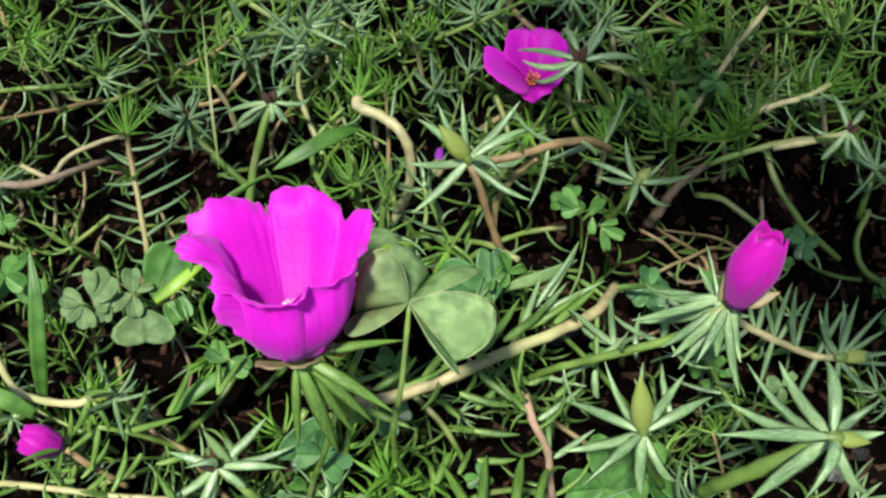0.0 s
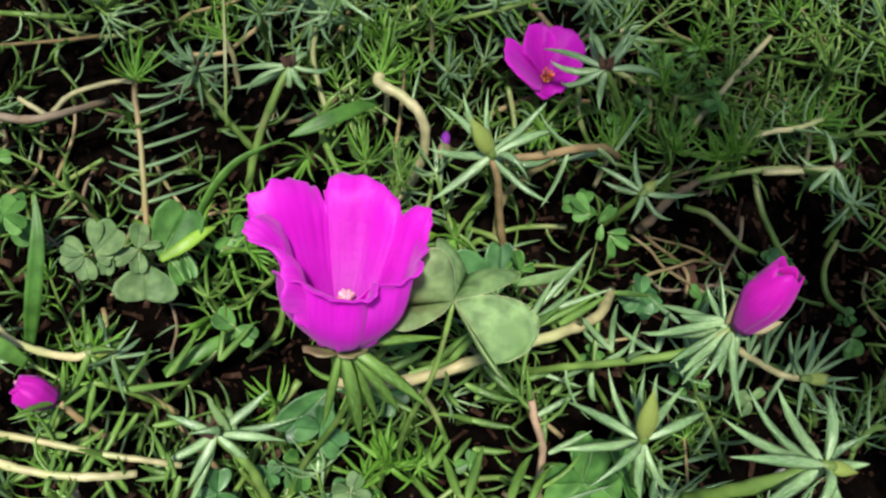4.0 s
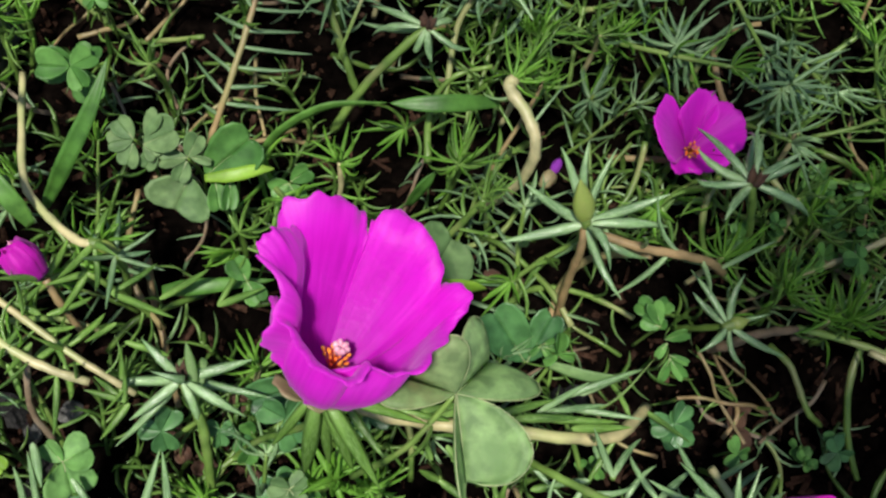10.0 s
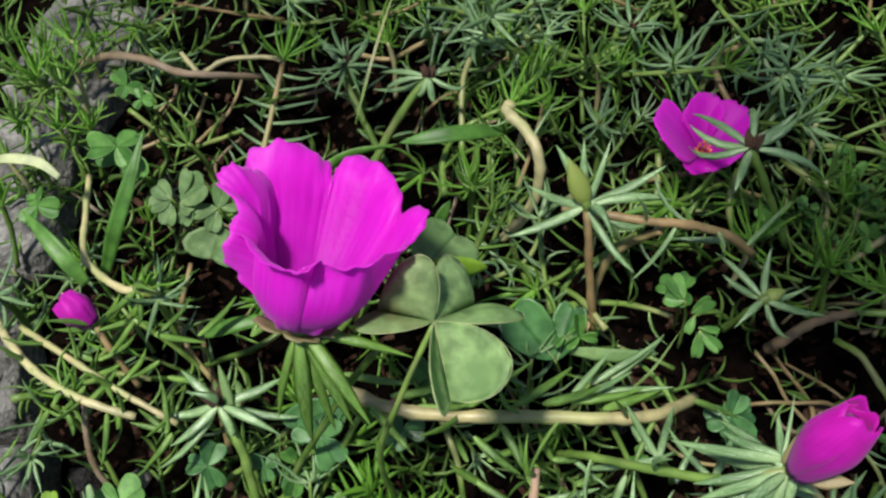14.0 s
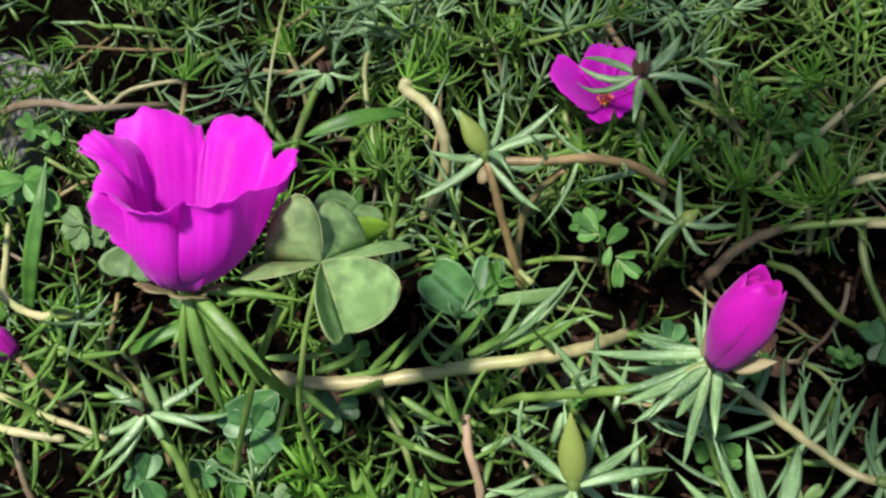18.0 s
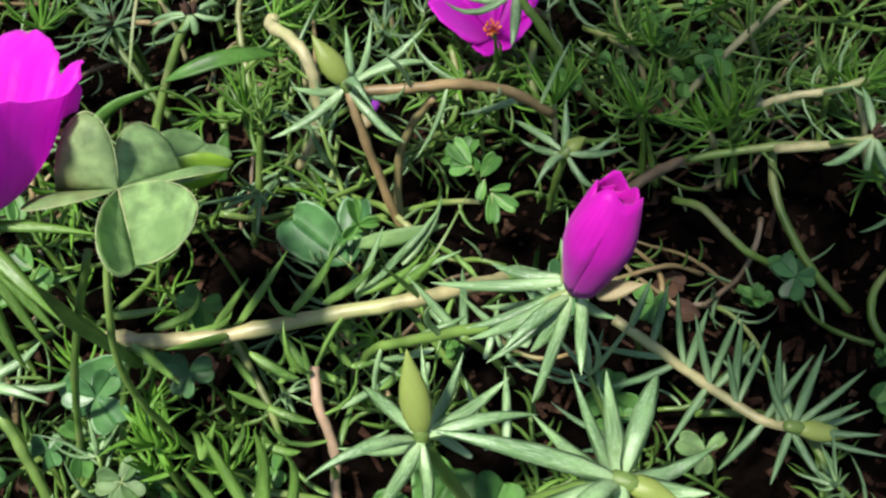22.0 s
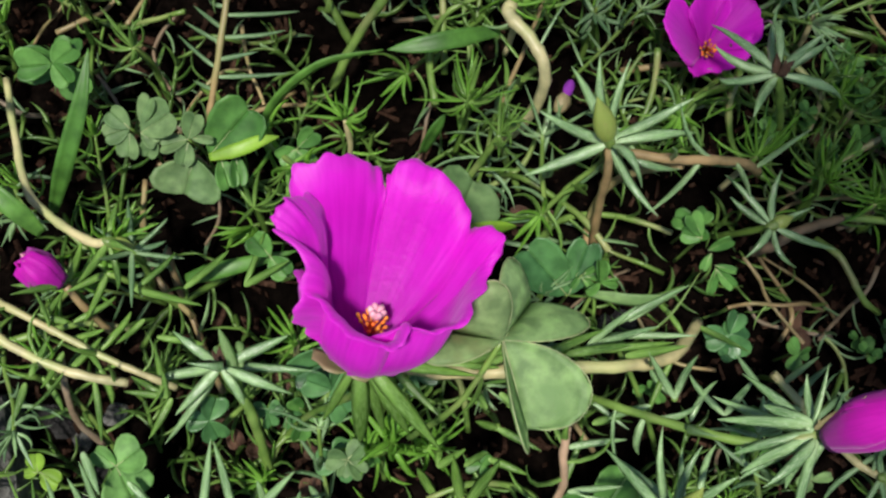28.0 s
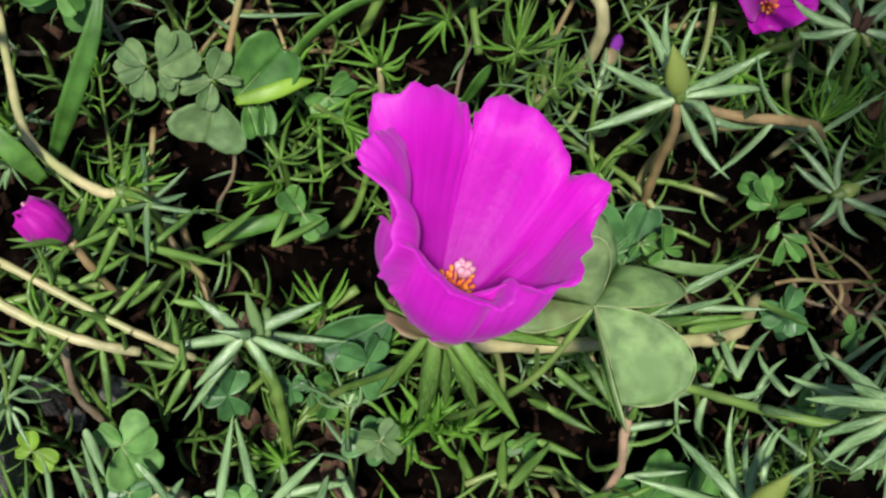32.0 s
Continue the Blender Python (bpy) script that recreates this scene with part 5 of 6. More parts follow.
runner("pale straight stem beside the withered star", [(19.6, 85.6, 6.0), (14.8, 95.3, 12.0), (10.3, 106.3, 18.0), (6.7, 114.9, 22.0)], (1.3, 1.2), STEM_GREEN, (12, 1.6, 9, 0.3, (70, 50), "sage"), 22)
runner("green upright stem with a leafy tip behind the flower", [(36.7, 34.2, 8.0), (43.7, 42.2, 22.0), (48.6, 47.4, 34.0), (51.4, 50.4, 40.0)], (1.1, 1.0), STEM_GREEN, (13, 1.7, 5, 0.3, (70, 45), "green"), 23, (14, 15, 1.6, "green", (10, 65)))
runner("brown fallen twig end near the stone", [(-48.6, -37.4, 10.0), (-52.3, -35.1, 12.0), (-59.1, -34.9, 11.0)], (1.6, 1.4), STEM_TAN, None, 1, name="twig")

# ---- tufts and stars placed one by one over the mat ----
TUFTS = [((12.1, 64.4, 20.0), 14, 13), ((-41.5, 88.5, 29.0), 13, 12), ((46.1, 63.3, 30.0), 14, 16), ((65.7, 91.4, 36.0), 12, 15), ((-95.8, 123.8, 22.0), 20, 20), ((-84.5, 116.4, 26.0), 12, 14), ((-81.2, 122.4, 26.0), 12, 14), ((-101.9, 107.5, 22.0), 12, 14), ((-87.0, 102.4, 22.0), 10, 13), ((-98.5, 87.3, 30.0), 8, 14), ((-76.1, 101.6, 22.0), 10, 13), ((-109.2, 141.2, 20.0), 14, 16), ((-86.4, 139.5, 20.0), 14, 15)] + [((-95.6, 135.8, 20.0), 12, 15), ((-100.9, 74.1, 26.0), 10, 14), ((91.2, 106.6, 24.0), 14, 14), ((72.9, 105.9, 24.0), 14, 15), ((45.5, 62.0, 32.0), 14, 15), ((126.4, 36.9, 30.0), 16, 17), ((146.7, 31.3, 26.0), 16, 17), ((168.0, 19.5, 26.0), 20, 18), ((-27.1, 165.4, 16.0), 16, 18), ((-25.8, 191.3, 14.0), 16, 18), ((-9.6, 154.3, 14.0), 14, 16), ((23.4, 127.4, 18.0), 12, 15), ((75.3, 105.9, 22.0), 14, 17), ((99.1, 107.6, 20.0), 12, 15)] + [((154.3, 57.1, 24.0), 14, 16), ((147.2, 27.9, 28.0), 16, 16), ((171.0, 18.1, 26.0), 18, 18), ((202.2, 18.2, 26.0), 16, 18), ((228.2, 34.8, 20.0), 14, 18), ((182.3, 61.8, 22.0), 14, 16), ((158.3, 79.8, 20.0), 12, 16), ((22.0, -30.2, 16.0), 16, 14), ((-15.8, 41.9, 26.0), 10, 16), ((-9.7, 4.5, 20.0), 10, 15), ((-46.1, 1.6, 22.0), 12, 13), ((5.6, -27.4, 20.0), 14, 16)] + [((164.1, 48.1, 20.0), 12, 16), ((-24.3, -32.4, 12.0), 12, 13), ((-27.0, -8.3, 16.0), 10, 12), ((163.1, 19.2, 24.0), 14, 16), ((197.8, 23.8, 26.0), 14, 16), ((160.3, 53.5, 22.0), 12, 15), ((187.1, 47.2, 20.0), 12, 15)]
for i, (at, n, ln) in enumerate(TUFTS):
    foot = (at[0] + 4 * math.sin(i * 1.7), at[1] - 9 - 4 * math.cos(i * 2.3), max(at[2] - 22, -2))
    rosette("moss_rose_tuft", "bright green tuft of fine fleshy needle leaves", at, (0.25 * math.sin(i * 3.1), 0.45, 0.8), n, ln, 1.55, ("fresh", "green", "fresh", "green")[i % 4],
            [foot, tuple((a + b) / 2 + 1 for a, b in zip(foot, at)), at], (0.9, 0.9), STEM_GREEN if i % 3 else STEM_TAN, i, (8, 78), "needle tufts over the mat")

STARS = [((89.3, 86.9, 20.0), 11, 13, 3.5, 0), ((106.1, 122.8, 20.0), 11, 17, 0, 4), ((116.3, 104.3, 24.0), 12, 18, 0, 0), ((147.4, 89.8, 36.0), 12, 19, 0, 0), ((8.9, 115.5, 24.0), 10, 16, 0, 4), ((54.0, 122.7, 22.0), 10, 16, 7, 0), ((37.0, 131.2, 20.0), 10, 15, 0, 0), ((11.5, 159.7, 20.0), 10, 17, 0, 4), ((75.8, 133.3, 20.0), 9, 16, 0, 4), ((121.8, 103.1, 20.0), 10, 17, 0, 0), ((9.9, 117.9, 24.0), 10, 15, 0, 4), ((202.4, -14.4, 22.0), 9, 15, 0, 0)] + [((-47.1, 33.2, 36.0), 9, 15, 0, 0), ((-93.4, 39.0, 38.0), 10, 18, 0, 0), ((144.7, 88.0, 36.0), 8, 17, 0, 0)]
# these stars take the blue needles too, dimmed by shade in the colour
for i, (at, n, ln, bud, dry) in enumerate(STARS):
    foot = (at[0] + 3 * math.sin(i * 2.1), at[1] - 8, max(at[2] - 22, -2))
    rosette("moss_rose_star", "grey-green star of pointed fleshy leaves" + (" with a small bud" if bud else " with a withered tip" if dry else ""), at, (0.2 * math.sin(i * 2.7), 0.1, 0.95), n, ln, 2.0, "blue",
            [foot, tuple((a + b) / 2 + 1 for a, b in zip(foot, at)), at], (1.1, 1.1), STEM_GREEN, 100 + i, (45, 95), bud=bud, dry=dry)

# ---- clover leaves ----
CLOVERS = [((-60.0, 82.7, 40.0), 200, 7.2, 25, 0), ((-62.1, 111.4, 30.0), 20, 4.6, 25, 0), ((-57.5, 106.9, 28.0), 140, 4, 25, 0), ((-89.5, 72.4, 26.0), 30, 7, 20, 0), ((-2.0, -9.5, 32.0), 320, 7.5, 18, 1), ((-2.2, -30.5, 16.0), 90, 6, 15, 1), ((4.6, -29.6, 14.0), 200, 5, 15, 0), ((-14.5, -15.2, 14.0), 60, 4.2, 15, 1)] + [((111.6, -12.0, 24.0), 80, 7.0, 15, 1), ((170.9, -22.1, 12.0), 20, 5, 15, 1), ((69.9, 7.7, 46.0), 10, 5, 60, 0), ((164.3, 38.8, 20.0), 50, 5, 20, 0), ((173.9, 39.9, 20.0), 150, 4.5, 20, 0), ((66.0, -57.0, 20.0), 70, 13, 8, 0), ((79.0, -61.0, 18.0), 200, 12, 10, 0), ((28.8, 2.0, 40.0), 40, 5, 20, 0), ((35.2, -36.5, 24.0), 70, 4.2, 20, 0)] + [((133.1, -21.4, 20.0), 20, 4.5, 15, 0), ((115.2, -39.5, 16.0), 90, 6, 20, 0), ((20.3, -9.1, 30.0), 30, 5.5, 15, 1), ((-35.1, -13.0, 24.0), 80, 6, 20, 1), ((-19.9, -13.7, 20.0), 60, 4.5, 20, 1), ((98.9, 18.9, 44.0), 60, 5, 30, 0), ((161.2, 57.6, 22.0), 80, 5, 20, 0), ((113.2, -12.2, 22.0), 40, 6, 15, 1), ((-58.6, 84.1, 34.0), 90, 8, 20, 0)] + [((131.8, 42.7, 30.0), 50, 4.5, 25, 0), ((171.7, 37.9, 28.0), 90, 5, 20, 0)]
for i, (at, turn, size, fold, deep) in enumerate(CLOVERS):
    # deep leaves take the darker green, which paints their shade
    clover(at, (0.22 * math.sin(i * 1.9), -0.25 + 0.2 * math.cos(i * 2.3), 0.95), turn, size * 1.05, fold, CLOVER_DEEP_SHADED if deep else CLOVER_GREEN,
           label="clover leaf with shade put into its dark green" if deep else ("small curled green clover leaf" if fold > 50 else ""))

def sprig(label, leaflets, mat, drop=30, group="clover leaves among the moss roses", size=1.0):
    """A clover leaf whose separate leaflets are each given by joint, notch and width share."""
    j0 = Vector(leaflets[0][0])
    o = j0 + Vector((3, -4, -min(drop, j0.z + 2)))
    ob = thing("clover_leaf", o, label, "clover", group)
    stem(ob, [(0, 0, 0), (j0 - o) * 0.5 + Vector((1, 1, 1)), j0 - o], 0.5, 0.4, STEM_GREEN, "stalk", 5, 6)
    for i, (j, mid, wide) in enumerate(leaflets):
        j, mid = Vector(j) - o, Vector(mid) - o
        d = (mid - j) * size
        mid = j + d
        n = Vector((0.35 * math.sin(i * 2.1 + j.x), -0.15 + 0.35 * math.cos(i * 1.7 + j.y), 1)).normalized()
        e = n.cross(d).normalized() * d.length * wide * 0.5
        up = n * d.length * (0.16 * wide)
        m = part("leaflet", mesh("leaflet", heart_leaflet(j, mid, j + d * 1.06 + e + up, j + d * 1.06 - e + up, -0.8), mat), ob)
        part("midrib", mesh("midrib", scaled(tube([j, j.lerp(mid, 0.5), mid], [0.25, 0.2, 0.1], 5)), RIM_PALE), m)


sprig("cluster of rounded green clover leaflets, some pale", [((-43.6, 64.6, 37.0), (-48.4, 69.9, 38.7), 0.95), ((-43.7, 63.3, 37.0), (-45.6, 57.0, 33.9), 1.0), ((-43.6, 64.9, 37.0), (-51.4, 63.4, 35.3), 0.85), ((-41.0, 63.1, 37.0), (-31.1, 66.8, 42.4), 1.0), ((-41.0, 63.1, 37.0), (-37.1, 59.2, 37.3), 0.9), ((-40.8, 65.5, 37.0), (-36.4, 71.2, 42.5), 0.7), ((-37.8, 62.1, 37.0), (-41.2, 56.6, 33.7), 0.8)], CLOVER_SOFT, size=0.84)
sprig("small rounded clover leaflets on a thin stalk", [((-29.4, 59.7, 38.0), (-25.9, 65.5, 43.4), 0.75), ((-29.4, 59.7, 38.0), (-37.5, 59.0, 36.3), 0.75), ((-29.5, 58.8, 38.0), (-32.3, 53.0, 34.8), 0.8), ((-28.8, 60.0, 38.0), (-22.4, 58.1, 40.0), 0.4)], CLOVER_SOFT, size=0.85)
sprig("broad upright green clover leaflet with small ones below", [((-24.8, 55.5, 35.0), (-13.0, 64.7, 41.4), 0.85), ((-22.2, 54.3, 35.0), (-21.0, 46.9, 33.4), 0.8), ((-18.2, 54.9, 35.0), (-18.5, 47.2, 33.0), 0.6)], CLOVER_GREEN)
sprig("large pale two-lobed heart-shaped clover leaf", [((-28.9, 55.5, 34.0), (-33.0, 47.1, 30.2), 1.75)], CLOVER_SOFT)
sprig("small rounded clover leaflets over dark soil", [((-2.4, 55.7, 28.0), (-7.4, 54.0, 26.8), 1.0), ((-2.4, 55.3, 28.0), (1.2, 50.8, 27.2), 0.9), ((-2.0, 56.1, 28.0), (2.7, 58.9, 31.3), 0.9)], CLOVER_GREEN)
sprig("two small rounded green leaflets beside the flower", [((-12.8, 26.9, 38.0), (-16.2, 32.1, 39.9), 1.0), ((-12.8, 26.6, 38.0), (-9.3, 21.5, 37.1), 1.0)], CLOVER_GREEN)
sprig("pair of dark green oval leaflets with bite holes in shade", [((64.0, 5.8, 33.0), (53.9, 18.9, 39.0), 0.75), ((64.6, 5.6, 33.0), (70.3, 17.9, 39.0), 0.6)], CLOVER_DEEP_SHADED)
sprig("broad pale blue-green leaflet behind the flower", [((29.8, 22.1, 64.0), (39.7, 37.1, 53.9), 0.85)], CLOVER_SOFT, 60)
# shade under the stem is painted by the darker green
sprig("low leaflets under the thick stem, shade put into dark green", [((5.6, 0.2, 30.0), (-11.1, -4.8, 24.2), 0.6), ((5.5, -0.5, 30.0), (-1.4, -6.1, 23.9), 0.7), ((6.9, -0.2, 30.0), (16.2, -3.8, 26.0), 0.4)], CLOVER_DEEP_SHADED)
sprig("small rounded leaflets low beside a thin stalk", [((-10.6, -14.2, 22.0), (-12.7, -11.1, 25.7), 0.8), ((-10.6, -15.6, 22.0), (-4.0, -17.6, 21.9), 0.5), ((-10.4, -17.1, 22.0), (-12.9, -22.1, 18.2), 0.8)], CLOVER_GREEN)
sprig("curled pale green leaflets over bare soil", [((132.1, -58.3, 16.0), (126.7, -55.4, 20.6), 0.7), ((132.1, -58.3, 16.0), (136.4, -57.3, 19.5), 0.5), ((131.9, -58.7, 16.0), (130.3, -62.1, 12.1), 0.8)], CLOVER_PALE)
sprig("blue-green clover leaflets hanging over dark soil", [((170.8, -16.9, 12.0), (166.3, -17.0, 11.9), 0.8), ((170.8, -16.9, 12.0), (169.1, -19.7, 10.5), 0.7), ((171.0, -17.0, 12.0), (173.3, -21.3, 7.7), 0.9), ((170.9, -16.5, 12.0), (172.1, -16.3, 14.1), 0.7)], CLOVER_DEEP_SHADED)
sprig("rounded blue-green leaflets at the bare patch", [((176.9, -55.6, 18.0), (172.8, -58.0, 16.7), 0.8), ((176.9, -55.6, 18.0), (177.4, -61.5, 12.8), 0.9), ((177.4, -55.0, 18.0), (180.8, -54.2, 20.4), 0.9)], CLOVER_GREEN)
sprig("large light green clover leaf with rounded double-lobed leaflets near the stone", [((-60.5, -21.0, 22.0), (-65.0, -16.2, 22.6), 0.85), ((-60.5, -21.0, 22.0), (-53.6, -17.3, 23.5), 1.35), ((-60.5, -21.0, 22.0), (-58.0, -29.4, 20.5), 1.5)], CLOVER_FRESH, 22)
sprig("small lime green clover leaflets near the stone", [((-82.0, -19.8, 16.0), (-81.8, -15.0, 17.3), 0.95), ((-81.4, -19.9, 16.0), (-77.0, -23.5, 16.6), 1.0), ((-82.0, -19.8, 16.0), (-85.5, -19.6, 15.3), 0.8)], LIME, 18)


def withered_bud():
    o = Vector((75.2, 60.3, 12.0))
    ob = thing("withered_flower", o, "small withered purple flower in a dry tan sheath", "flower")
    mid, tip = Vector((78.9, 65.0, 12.3)) - o, Vector((81.7, 69.6, 11.6)) - o
    part("sheath", mesh("sheath", lathe([(0, 0.2), (0.3, 0.42), (0.7, 0.5), (1.0, 0.36)], 9, 0.7, 0.1, 3), SEPAL_TAN), ob, along(Vector((0, 0, 0)), mid, 5.0))
    part("dry_petals", mesh("dry_petals", lathe([(0, 0.25), (0.3, 0.5), (0.6, 0.46), (0.85, 0.34), (1.0, 0.12)], 12, 0.8, 0.22, 5, 4.0), PETAL_DRY), ob, along(mid * 0.92, tip, 3.2), "shrivelled purple petals")


withered_bud()
sprig("thin stalk of small curled pale-edged green leaflets", [((99.5, 15.2, 45.0), (94.8, 17.3, 44.3), 0.9), ((99.5, 15.5, 45.0), (96.9, 21.4, 47.2), 0.7), ((100.7, 11.7, 45.0), (105.3, 13.4, 49.1), 0.6), ((101.4, 10.8, 45.0), (99.1, 7.1, 43.1), 0.5), ((102.0, 6.7, 45.0), (100.3, 0.8, 42.0), 0.5), ((102.0, 6.4, 45.0), (106.1, 1.4, 44.2), 0.5), ((101.8, 7.5, 45.0), (105.9, 5.3, 47.5), 0.4)], CLOVER_GREEN)
sprig("small curled crinkled green leaflets over the dark leaf pair", [((66.8, 10.1, 40.0), (63.9, 7.6, 40.3), 0.5), ((67.3, 10.3, 40.0), (69.7, 11.3, 43.4), 0.4), ((67.5, 9.7, 40.0), (71.6, 8.8, 42.1), 0.4), ((67.1, 9.3, 40.0), (69.9, 6.5, 39.6), 0.5)], CLOVER_GREEN)

# ---- low growth in front of the stone edge ----
leaf_pairs("upright grey-green leaves crowded in front of the stone", (-74.0, -44.0, 2.0), [((-67.0, -34.0, 18.0), (-68.0, -17.5, 29.0)), ((-70.0, -36.0, 18.0), (-71.5, -21.5, 28.0)), ((-78.5, -36.0, 18.0), (-77.0, -20.5, 28.0)), ((-71.5, -41.0, 18.0), (-72.0, -30.0, 28.0)), ((-83.0, -38.0, 18.0), (-82.0, -26.5, 27.0)), ((-75.0, -41.0, 18.0), (-79.5, -31.0, 26.0)), ((-64.0, -42.0, 18.0), (-66.0, -33.0, 27.0))], 1.9, "sage")
leaf_pairs("thin dark green leaves leaning on the stone edge", (-85.0, -44.0, 2.0), [((-84.0, -40.0, 16.0), (-88.0, -18.0, 22.0)), ((-86.0, -39.0, 16.0), (-88.5, -25.0, 21.0)), ((-85.0, -36.0, 16.0), (-82.0, -20.0, 22.0))], 1.3, "green")
leaf_pairs("broad grey-green leaves lying over a pink stem", (-40.0, -46.0, 4.0), [((-50.5, -37.0, 22.0), (-56.5, -25.0, 27.0)), ((-56.0, -40.0, 22.0), (-47.0, -30.0, 28.0)), ((-43.0, -35.0, 24.0), (-29.5, -36.0, 27.0)), ((-28.0, -40.0, 22.0), (-14.5, -29.0, 30.0)), ((-24.0, -40.0, 20.0), (-24.5, -30.0, 28.0)), ((-24.0, -39.0, 20.0), (-10.0, -38.0, 26.0)), ((-36.0, -43.0, 20.0), (-46.0, -45.0, 27.0)), ((-18.0, -46.0, 18.0), (-14.0, -35.0, 26.0)), ((-8.0, -46.0, 16.0), (-11.5, -34.0, 25.0))], 2.5, "sage")
runner("smooth pink creeping stem low in the mat", [(-62.0, -45.0, 15.0), (-54.0, -41.5, 21.0), (-47.0, -40.0, 22.0), (-39.0, -39.0, 21.0), (-32.0, -40.0, 14.0)], (1.5, 1.5), STEM_PINK, None, 1)
runner("brown bare stem going down to the dark mulch", [(-69.0, 9.0, 30.0), (-70.5, -2.0, 22.0), (-70.0, -9.0, 15.0), (-66.5, -16.0, 6.0)], (0.9, 1.0), STEM_BROWN, None, 1)
sprig("small pale round clover leaflets over the pink stem", [((-35.0, -38.0, 26.0), (-38.5, -35.5, 27.0), 1.1), ((-35.0, -38.0, 26.0), (-31.8, -35.4, 27.5), 1.1), ((-35.0, -38.0, 26.0), (-33.5, -42.5, 25.0), 1.1), ((-43.5, -38.0, 25.0), (-46.0, -35.5, 26.0), 1.0), ((-43.5, -38.0, 25.0), (-41.0, -41.0, 24.5), 1.0)], CLOVER_FRESH, 22)
# the larger leaf's shade is painted into this one's darker green
sprig("clover leaf with the larger one's shade put into dark green", [((-61.0, -33.0, 16.0), (-66.0, -30.0, 16.0), 1.1), ((-61.0, -33.0, 16.0), (-56.0, -32.0, 17.0), 1.1), ((-61.0, -33.0, 16.0), (-62.0, -39.0, 15.0), 1.1)], CLOVER_DEEP_SHADED, 15)
sprig("small round blue-green leaflets beside the flower stem", [((-0.5, -29.0, 25.0), (-5.5, -27.5, 26.0), 1.2), ((-0.5, -29.0, 25.0), (3.5, -25.5, 26.0), 1.0), ((-0.5, -29.0, 25.0), (3.0, -33.5, 24.0), 0.9), ((-0.5, -29.0, 25.0), (-2.5, -33.0, 24.0), 0.8)], CLOVER_SOFT, 24)
rosette("moss_rose_tuft", "fresh green tuft of blunt fleshy leaves under the flower", (11.3, -25.3, 33.0), (0.05, 0.35, 0.9), 22, 14, 2.3, "fresh", [(9.0, -32.0, 2.0), (10.0, -29.0, 18.0), (11.3, -25.3, 33.0)], (1.0, 1.1), STEM_GREEN, 61, (8, 72), "needle tufts over the mat")
leaf_pairs("stout upright leaves rising below the thick stem", (34.0, -52.0, 4.0), [((28.0, -44.0, 26.0), (25.6, -30.2, 44.0)), ((36.0, -52.0, 44.0), (42.5, -42.0, 66.0)), ((40.0, -56.0, 44.0), (47.0, -47.5, 63.0)), ((30.0, -46.0, 24.0), (38.0, -34.0, 40.0)), ((22.0, -44.0, 20.0), (17.0, -33.0, 34.0))], 3.0, "green")


# ---- tiny weeds with hair-thin stalks ----
def weed(foot, top, seed):
    rng = random.Random(seed)
    o = Vector(foot)
    ob = thing("seedling", o, "tiny weed with a hair-thin stalk and small pale leaves", "weed", "tiny weeds in the mat")
    end = Vector(top) - o
    _, line = stem(ob, [(0, 0, 0), end * 0.5 + Vector((rng.uniform(-2, 2), rng.uniform(-2, 2), 1)), end], 0.35, 0.25, STEM_GREEN, "stalk", 5, 5)
    for i in range(9):
        j = line[2 + i * (len(line) - 3) // 9]
        a = rng.uniform(0, 6.28)
        d = Vector((math.cos(a), math.sin(a), rng.uniform(0.0, 0.8))).normalized() * rng.uniform(2.2, 3.8)
        e = Vector((0, 0, 1)).cross(d).normalized() * d.length * 0.42
        part("leaf", mesh("leaf", heart_leaflet(j, j + d, j + d * 1.04 + e, j + d * 1.04 - e, -0.8), CLOVER_GREEN), ob)


WEEDS = [((166.1, 53.3, 8.0), (164.2, 67.0, 26.0)), ((173.4, 52.1, 8.0), (176.4, 61.2, 26.0)), ((151.0, 45.4, 10.0), (144.3, 48.0, 28.0)), ((178.0, 45.2, 8.0), (161.7, 54.4, 28.0)), ((163.3, 32.6, 8.0), (149.0, 40.9, 28.0)), ((183.8, 53.4, 8.0), (172.4, 61.6, 26.0)), ((161.1, -22.0, 4.0), (157.6, -26.1, 14.0)), ((160.2, -18.5, 4.0), (159.6, -26.5, 16.0)), ((113.8, -47.7, 10.0), (116.4, -48.0, 26.0)), ((182.1, -48.4, 6.0), (179.4, -48.1, 22.0)), ((83.6, -22.0, 22.0), (82.5, -23.1, 40.0)), ((163.6, 62.3, 10.0), (158.9, 66.4, 26.0)), ((180.5, 39.5, 8.0), (177.2, 47.7, 26.0)), ((168.6, 49.2, 8.0), (164.8, 57.2, 26.0))]
for i, (foot, top) in enumerate(WEEDS):
    weed(foot, top, i)
# half of a leaflet: sunlight shining through is put into its lime colour
blade("grass_blade", "leaflet half behind the big clover, sun glow put into lime colour", [(31.0, 24.0, 62.0), (36.9, 23.5, 62.5), (42.0, 23.5, 62.5), (47.0, 23.5, 62.0)], 9.5, LIME, 0.1, (0, 0.3, 0.95))
blade("grass_blade", "yellow-green leaf among the clover", [(-24.7, 54.3, 38.0), (-17.2, 55.0, 40.0), (-11.0, 56.6, 40.0), (-6.3, 57.3, 39.0)], 3.6, LIME, 0.15, (0, 1, 0.2))

# ---- grass blades ----
blade("grass_blade", "long arching green grass blade", [(-13.5, 64.2, 10.0), (-4.9, 72.2, 22.0), (7.9, 77.8, 30.0), (24.6, 79.2, 32.0)], 4.2, GRASS_GREEN, 0.3, (0, 0.3, 1))
